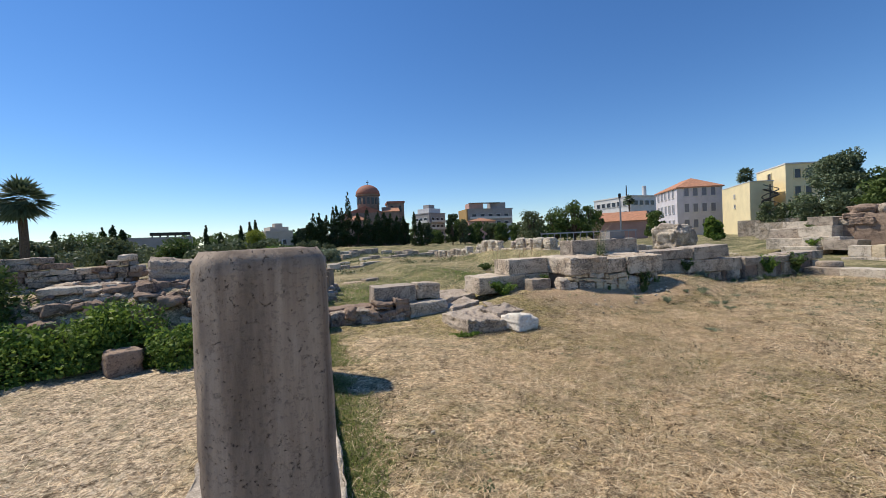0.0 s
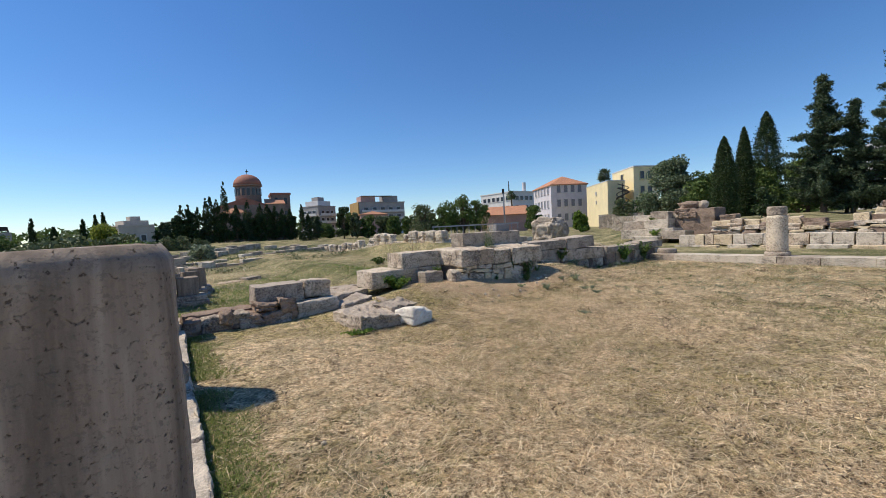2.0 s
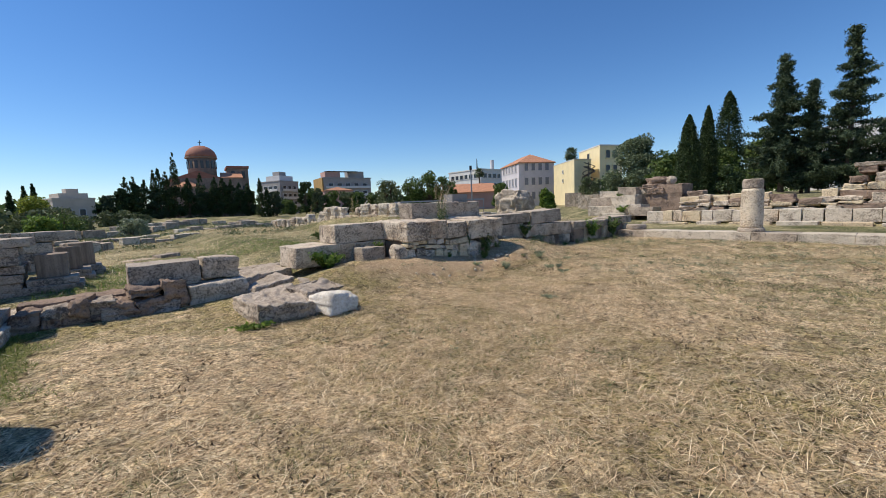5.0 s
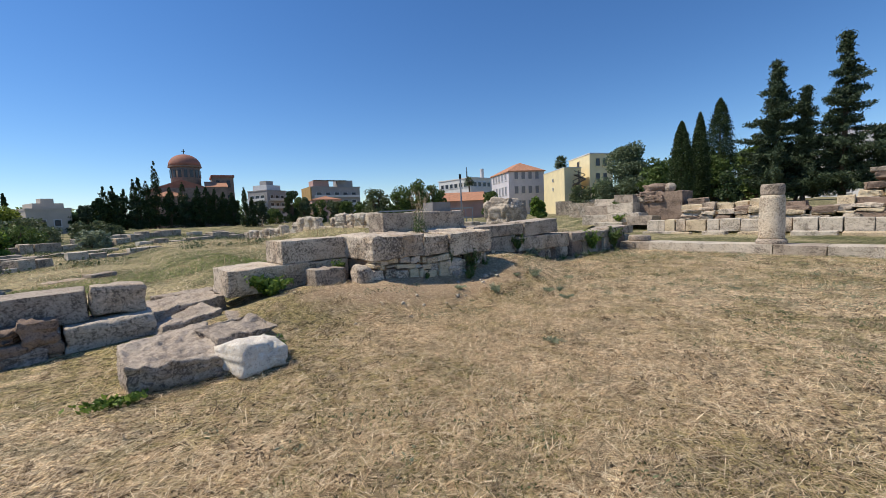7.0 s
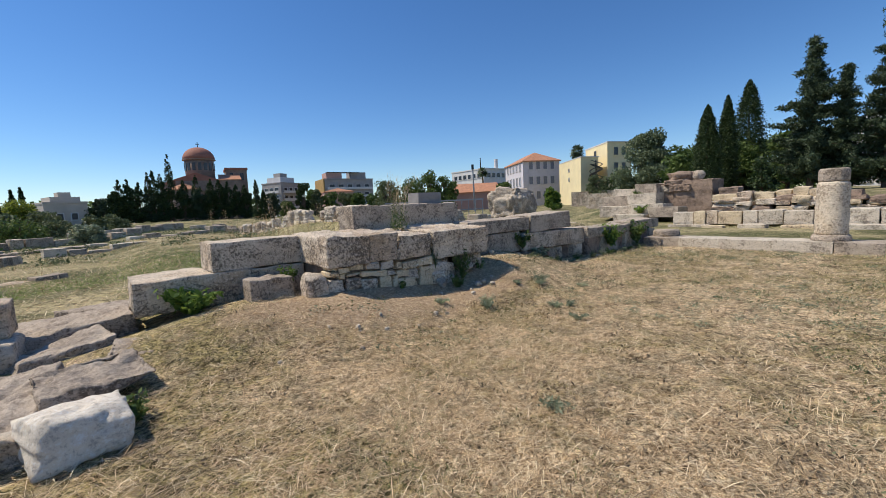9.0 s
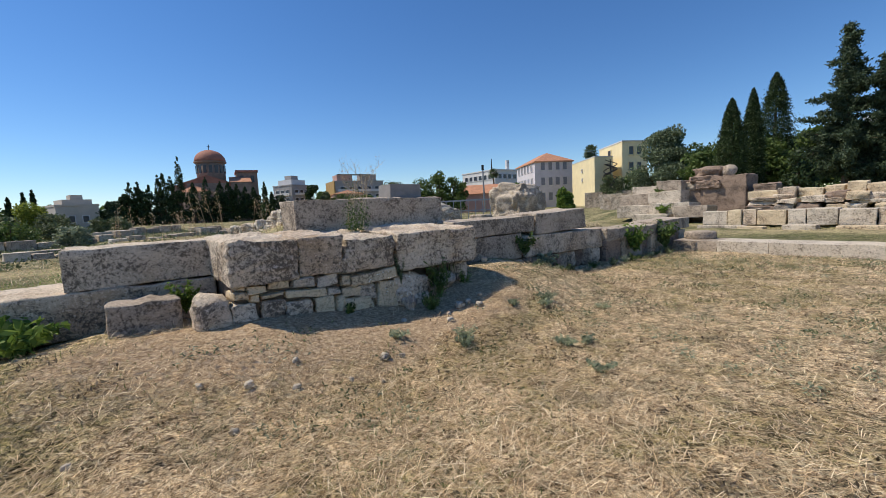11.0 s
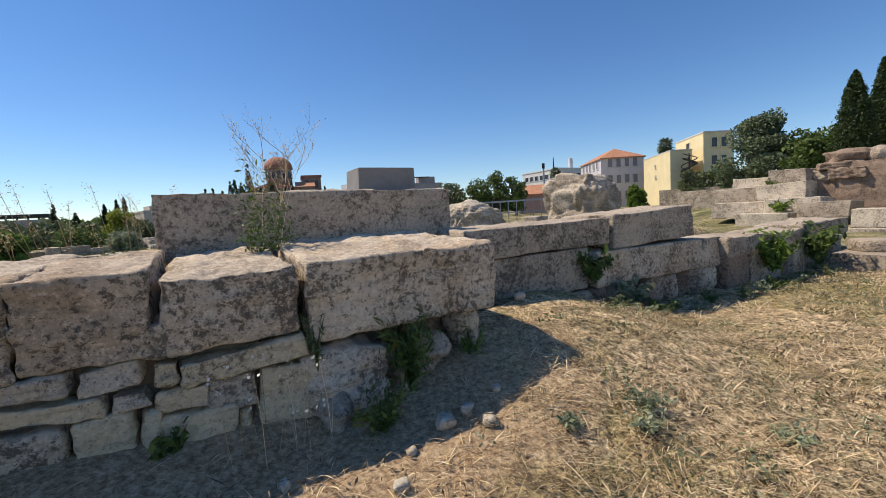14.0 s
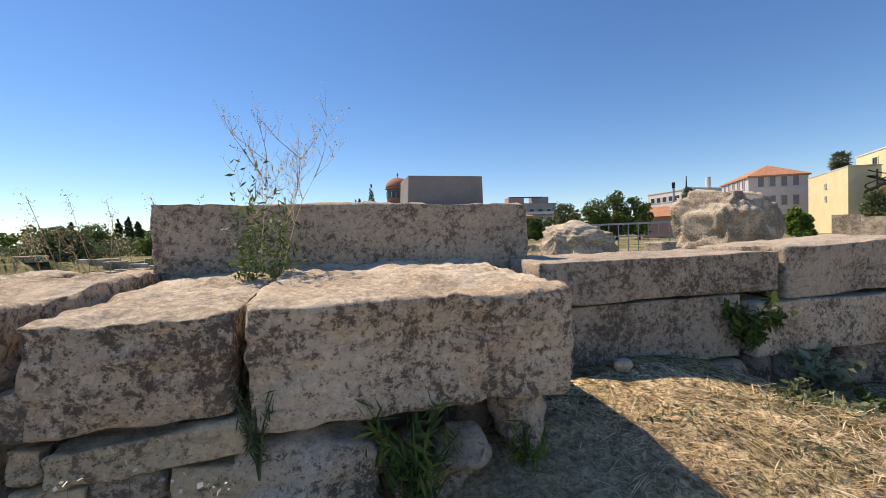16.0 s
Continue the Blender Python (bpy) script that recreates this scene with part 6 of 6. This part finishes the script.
def build_weeds():
    g = lambda u, v: ground_z(*at_uv(u, v).xy)
    weed(-0.62, 5.18, g(-0.62, 5.18), 0.36, 0.34, 1, LEAF_BRIGHT, "lush green weed before the stepped wall", 700, 0.05, 14)
    weed(0.62, 5.15, g(0.6, 5.1) + 0.1, 0.32, 0.16, 2, LEAF_BRIGHT, "green weed between block and boulder", 260, 0.03)
    weed(3.32, 4.36, 0.12, 0.52, 0.2, 3, LEAF_MID, "dark green narrow-leaved weed under the overhanging block", 420, 0.045, 16, 0.16)
    weed(3.05, 4.18, 0.02, 0.26, 0.22, 4, LEAF_MID, "low dark green plant at the foot of the wall", 420, 0.02)
    weed(2.05, 4.36, 0.06, 0.24, 0.1, 5, LEAF_MID, "small green weed in the rubble wall", 150, 0.028)
    weed(3.85, 4.45, 0.12, 0.3, 0.12, 6, LEAF_BRIGHT, "thin green grass tuft below the block", 200, 0.035, 12, 0.12)
    weed(2.78, 4.40, 0.40, 0.36, 0.07, 7, LEAF_OLIVE, "yellowing grass in the joint between blocks", 240, 0.03, 12, 0.12)
    weed(5.92, 5.10, 0.36, 0.42, 0.2, 8, LEAF_MID, "green creeper hanging in the wall joint", 420, 0.035, 14)
    weed(6.4, 4.95, g(6.4, 4.95), 0.34, 0.26, 9, LEAF_GREY, "grey-green weed at the wall's foot", 360, 0.045)
    weed(9.5, 4.86, 0.05, 0.62, 0.34, 10, LEAF_BRIGHT, "green shrub growing against the low wall", 620, 0.05, 16)
    weed(10.9, 4.8, 0.0, 0.75, 0.36, 11, LEAF_MID, "green shrub growing against the low wall", 620, 0.05, 16)
    weed(20.3, 9.0, 0.9, 0.8, 0.3, 12, LEAF_MID, "green plant between the pale blocks", 420, 0.06, 12)
    weed(19.2, 8.4, 0.55, 0.4, 0.4, 13, LEAF_BRIGHT, "green tuft on the stepped blocks", 300, 0.06)
    weed(-1.36, 2.95, -0.1, 0.22, 0.2, 14, LEAF_MID, "green weed beside the white stone", 300, 0.03)
    weed(-2.75, 2.8, -0.12, 0.14, 0.35, 15, LEAF_BRIGHT, "low green weeds along the fallen slab", 420, 0.03)
    weed(-5.55, 1.45, 0.05, 0.28, 0.22, 16, LEAF_GREY, "wispy grey weed on the pillar's base", 130, 0.022, 14, 0.15)
    weed(1.7, 10.5, g(1.7, 10.5), 0.3, 0.35, 17, LEAF_MID, "small green bush in the grass", 260, 0.06)
    for i, (u, v, r, h) in enumerate(((2.76, 3.22, 0.13, 0.17), (2.66, 3.12, 0.09, 0.12), (4.42, 3.52, 0.20, 0.13), (4.25, 3.40, 0.12, 0.09), (3.42, 2.5, 0.13, 0.10), (3.60, 2.42, 0.12, 0.09), (3.10, 1.95, 0.13, 0.08), (2.2, 3.6, 0.14, 0.07), (4.9, 3.0, 0.12, 0.06), (3.9, 3.6, 0.08, 0.08), (1.0, 0.85, 0.14, 0.05))):
        weed(u, v, g(u, v), h, r, 200 + i, (LEAF_SAGE, LEAF_GREY, LEAF_GREY, LEAF_SAGE)[i % 4], "small grey-green weed in the dry field", 260, 0.018, 20, 0.4, "weed", "field weeds")
    for i in range(14):
        rng = random.Random(90 + i)
        u = 5.6 + i * 0.42
        weed(u, 4.72 + rng.uniform(-0.2, 0.15), g(u, 4.7), rng.uniform(0.08, 0.2), 0.2, 400 + i, (LEAF_OLIVE, LEAF_GREY, LEAF_MID)[i % 3], "green weeds along the wall's shaded foot", 190, 0.022, 8, 0.4, "weed", "wall-foot weeds")
    # tall dry grasses behind the wall
    rng = random.Random(8)
    for i in range(26):
        u, v = 1.2 + rng.uniform(-1.2, 0.9), 6.6 + rng.uniform(-0.5, 0.9)
        p = at_uv(u, v)
        t = thing("dry_grass_stalk", "tall thin dry grass stalk with a feathery head", "grass", (p.x, p.y, ground_z(p.x, p.y)), 0, "tall dry grasses")
        hgt = rng.uniform(0.9, 1.35)
        lx, ly = rng.uniform(-0.25, 0.25), rng.uniform(-0.25, 0.25)
        part("stalk", limb_bm([(0, 0, -0.05), (lx * 0.3, ly * 0.3, hgt * 0.6), (lx, ly, hgt)], [0.004, 0.003, 0.0015], 4), STRAW, t)
        q = np.random.default_rng(i)
        s = q.uniform(0, 1, 70)
        pts = np.stack((lx * (0.8 + 0.3 * s) + q.normal(0, 0.025, 70), ly * (0.8 + 0.3 * s) + q.normal(0, 0.025, 70), hgt * (0.82 + 0.22 * s)), 1)
        crown("seed_head", pts, 0.010, i, STRAW, t, 0.25)["kind"] = "stuff"
    # bushes by the gravel path
    for i, (u, v, h, r, m, n) in enumerate(((-9.9, 3.9, 0.75, 1.1, LEAF_BRIGHT, 5200), (-9.0, 4.1, 0.62, 1.0, LEAF_BRIGHT, 5000), (-8.4, 4.4, 0.6, 0.9, LEAF_BRIGHT, 4200), (-7.45, 3.75, 0.52, 0.75, LEAF_BRIGHT, 3600), (-10.6, 4.8, 1.0, 1.0, LEAF_MID, 4200), (-7.0, 4.3, 0.5, 0.5, LEAF_GREY, 1800))):
        p = at_uv(u, v)
        broad_tree(p.x, p.y, ground_z(p.x, p.y) - 0.05, h, r, 500 + i, m, int(n * 1.4), 0.036, "lush green bush beside the gravel path", 0.05, "shrub")
    # small stones lying about
    for i, (u, v, s) in enumerate(((3.35, 3.98, 0.09), (3.5, 4.0, 0.08), (3.75, 4.05, 0.05), (2.5, 3.95, 0.05), (4.75, 4.98, 0.09), (3.1, 3.9, 0.05), (1.2, 3.6, 0.05), (2.2, 3.7, 0.04), (0.6, 3.0, 0.05), (-0.2, 3.2, 0.04), (1.9, 3.35, 0.07), (1.5, 3.2, 0.04), (2.05, 3.3, 0.05), (1.1, 3.3, 0.05), (0.8, 3.45, 0.06), (1.7, 3.05, 0.035), (0.5, 3.6, 0.05), (3.55, 3.85, 0.07), (2.95, 3.7, 0.06), (-4.6, -0.4, 0.04))):
        loose("small_stone", boulder_mesh("small_stone", s * 1.4, s, s * 0.9, 1200 + i, 0.25, 2), LIME_PALE, u, v, g(u, v) - 0.01, "small pale stone on the ground", "stone", 40 * i, "small stones")
    # white flowers before the wall
    t = thing("flower_sprays", "dry sprays of tiny white flowers before the wall", "plant", (0, 0, 0))
    bm = bmesh.new()
    q = np.random.default_rng(31)
    heads = []
    for i in range(16):
        u, v = 2.3 + q.uniform(0, 0.5), 4.15 + q.uniform(-0.08, 0.12)
        a = at_uv(u, v, 0.1)
        hgt = q.uniform(0.2, 0.5)
        e = a + Vector((q.normal(0, 0.06), q.normal(0, 0.06), hgt))
        limb_bm([a, a.lerp(e, 0.5) + Vector((0.01, 0, 0)), e], [0.0012, 0.001, 0.0008], 3, bm)
        for k in range(4):
            heads.append(tuple(e + Vector((q.normal(0, 0.02), q.normal(0, 0.02), q.normal(0, 0.02)))))
    part("stalk", bm, STRAW, t)["kind"] = "stuff"
    crown("flower", heads, 0.0085, 4, LEAF_WHITE, t, 0.8)["kind"] = "stuff"


LEAF_WHITE = leaf_mat("white_petals", (0.7, 0.7, 0.66), (0.85, 0.85, 0.8), 0.2)
build_weeds()

def build_scrub():
    rng = np.random.default_rng(8)
    pts = []
    for i in range(420):
        u, v = rng.uniform(-8, 16), rng.uniform(17, 60)
        if u < -5.5 and v < 18:
            continue
        p = at_uv(u, v)
        z = ground_z(p.x, p.y)
        k = int(rng.integers(25, 70))
        pts.append(np.array([p.x, p.y, z + 0.06]) + rng.normal(size=(k, 3)) * np.array([0.28, 0.28, 0.07]))
    ob = crown("scrub", np.concatenate(pts), 0.05, 5, LEAF_OLIVE, None)
    tagged(ob, "low olive-green scrub tufts on the open ground", "scrub", kind="stuff")


build_scrub()


def build_field_tufts():
    """Low grey-green tufts regrowing through the mown straw."""
    rng = np.random.default_rng(18)
    for label, mat, count, seed in (("low grey-green tufts regrowing in the mown field", LEAF_GREY, 330, 1), ("low olive tufts regrowing in the mown field", LEAF_OLIVE, 420, 2), ("brown withered tufts in the mown field", LEAF_BROWN, 500, 3)):
        pts = []
        while len(pts) < count:
            u, v = rng.uniform(-5, 11.2), rng.uniform(-6.5, 4.5)
            p = at_uv(u, v)
            if noise.noise(Vector((p.x * 0.4, p.y * 0.4, seed))) + (0.06 * (u - 3) if seed < 3 else 0.25) < rng.uniform(-0.1, 0.5) or (v > 4.0 and 0.5 < u < 4.5) or (u < -0.8 and v > 2.0):
                continue
            k, r = int(rng.integers(14, 46)), rng.uniform(0.04, 0.13)
            z = ground_z(p.x, p.y)
            pts.append(np.array([p.x, p.y, z + 0.03]) + rng.normal(size=(k, 3)) * np.array([r, r, 0.016]))
        ob = crown("field_tufts", np.concatenate(pts), 0.017, seed, mat, None, 0.35)
        tagged(ob, label, "grass", kind="stuff")


build_field_tufts()

# ---- low ruins in the field behind ----
def build_far_ruins():
    lines = (((-9, 20), (-1.0, 22.5), 0.22, 0.5), ((-7.5, 25), (3.4, 28.5), 0.22, 0.6), ((-12, 30), (1, 34), 0.45, 0.6), ((-6, 15.5), (-4.2, 19), 0.25, 0.45), ((5, 34), (12, 42), 0.5, 0.7), ((-4.5, 12.2), (-1.5, 13.5), 0.04, 0.5), ((4, 30), (11, 33), 0.35, 0.6), ((-3, 37), (8, 46), 0.5, 0.8), ((8, 18), (14, 22), 0.8, 0.7), ((13, 14), (18, 15), 0.9, 0.7))
    k = 0
    for a, b, h, w in lines:
        t = thing("ruined_wall", "low broken line of old stone blocks in the grass", "wall", group="low ruins behind")
        a, b = Vector((*a, 0)), Vector((*b, 0))
        run = b - a
        s = 0.0
        turn = math.degrees(math.atan2(run.y, run.x))
        while s < run.length:
            rnd = random.Random(1500 + k)
            ln = rnd.uniform(0.6, 1.5)
            p = a + run.normalized() * (s + ln / 2)
            q = at_uv(p.x, p.y)
            z = ground_z(q.x, q.y)
            if rnd.random() > 0.12:
                uv_part("stone_block", stone_mesh("stone_block", ln - 0.06, w, h + 0.15 + rnd.uniform(-0.15, 0.15), 1500 + k, 0.07, 0.02, 0.22), (LIME_PALE, LIME_GREY, LIME, LIME_GREY)[rnd.randrange(4)], t, p.x, p.y, z - 0.15, turn + rnd.uniform(-4, 4))
            s += ln
            k += 1
    f = thing("fence", "grey metal railing fence in front of bushes", "fence")
    for i in range(15):
        x = -7.0 + i * 0.6
        part("post", box_bm(x - 0.03, x + 0.03, 33.97, 34.03, -0.2, 1.75), METAL_GREY, f)
    part("rail", box_bm(-7.1, 1.5, 33.96, 34.04, 1.72, 1.84), METAL_GREY, f)
    part("rail", box_bm(-7.1, 1.5, 33.96, 34.04, 0.9, 0.98), METAL_GREY, f)


build_far_ruins()
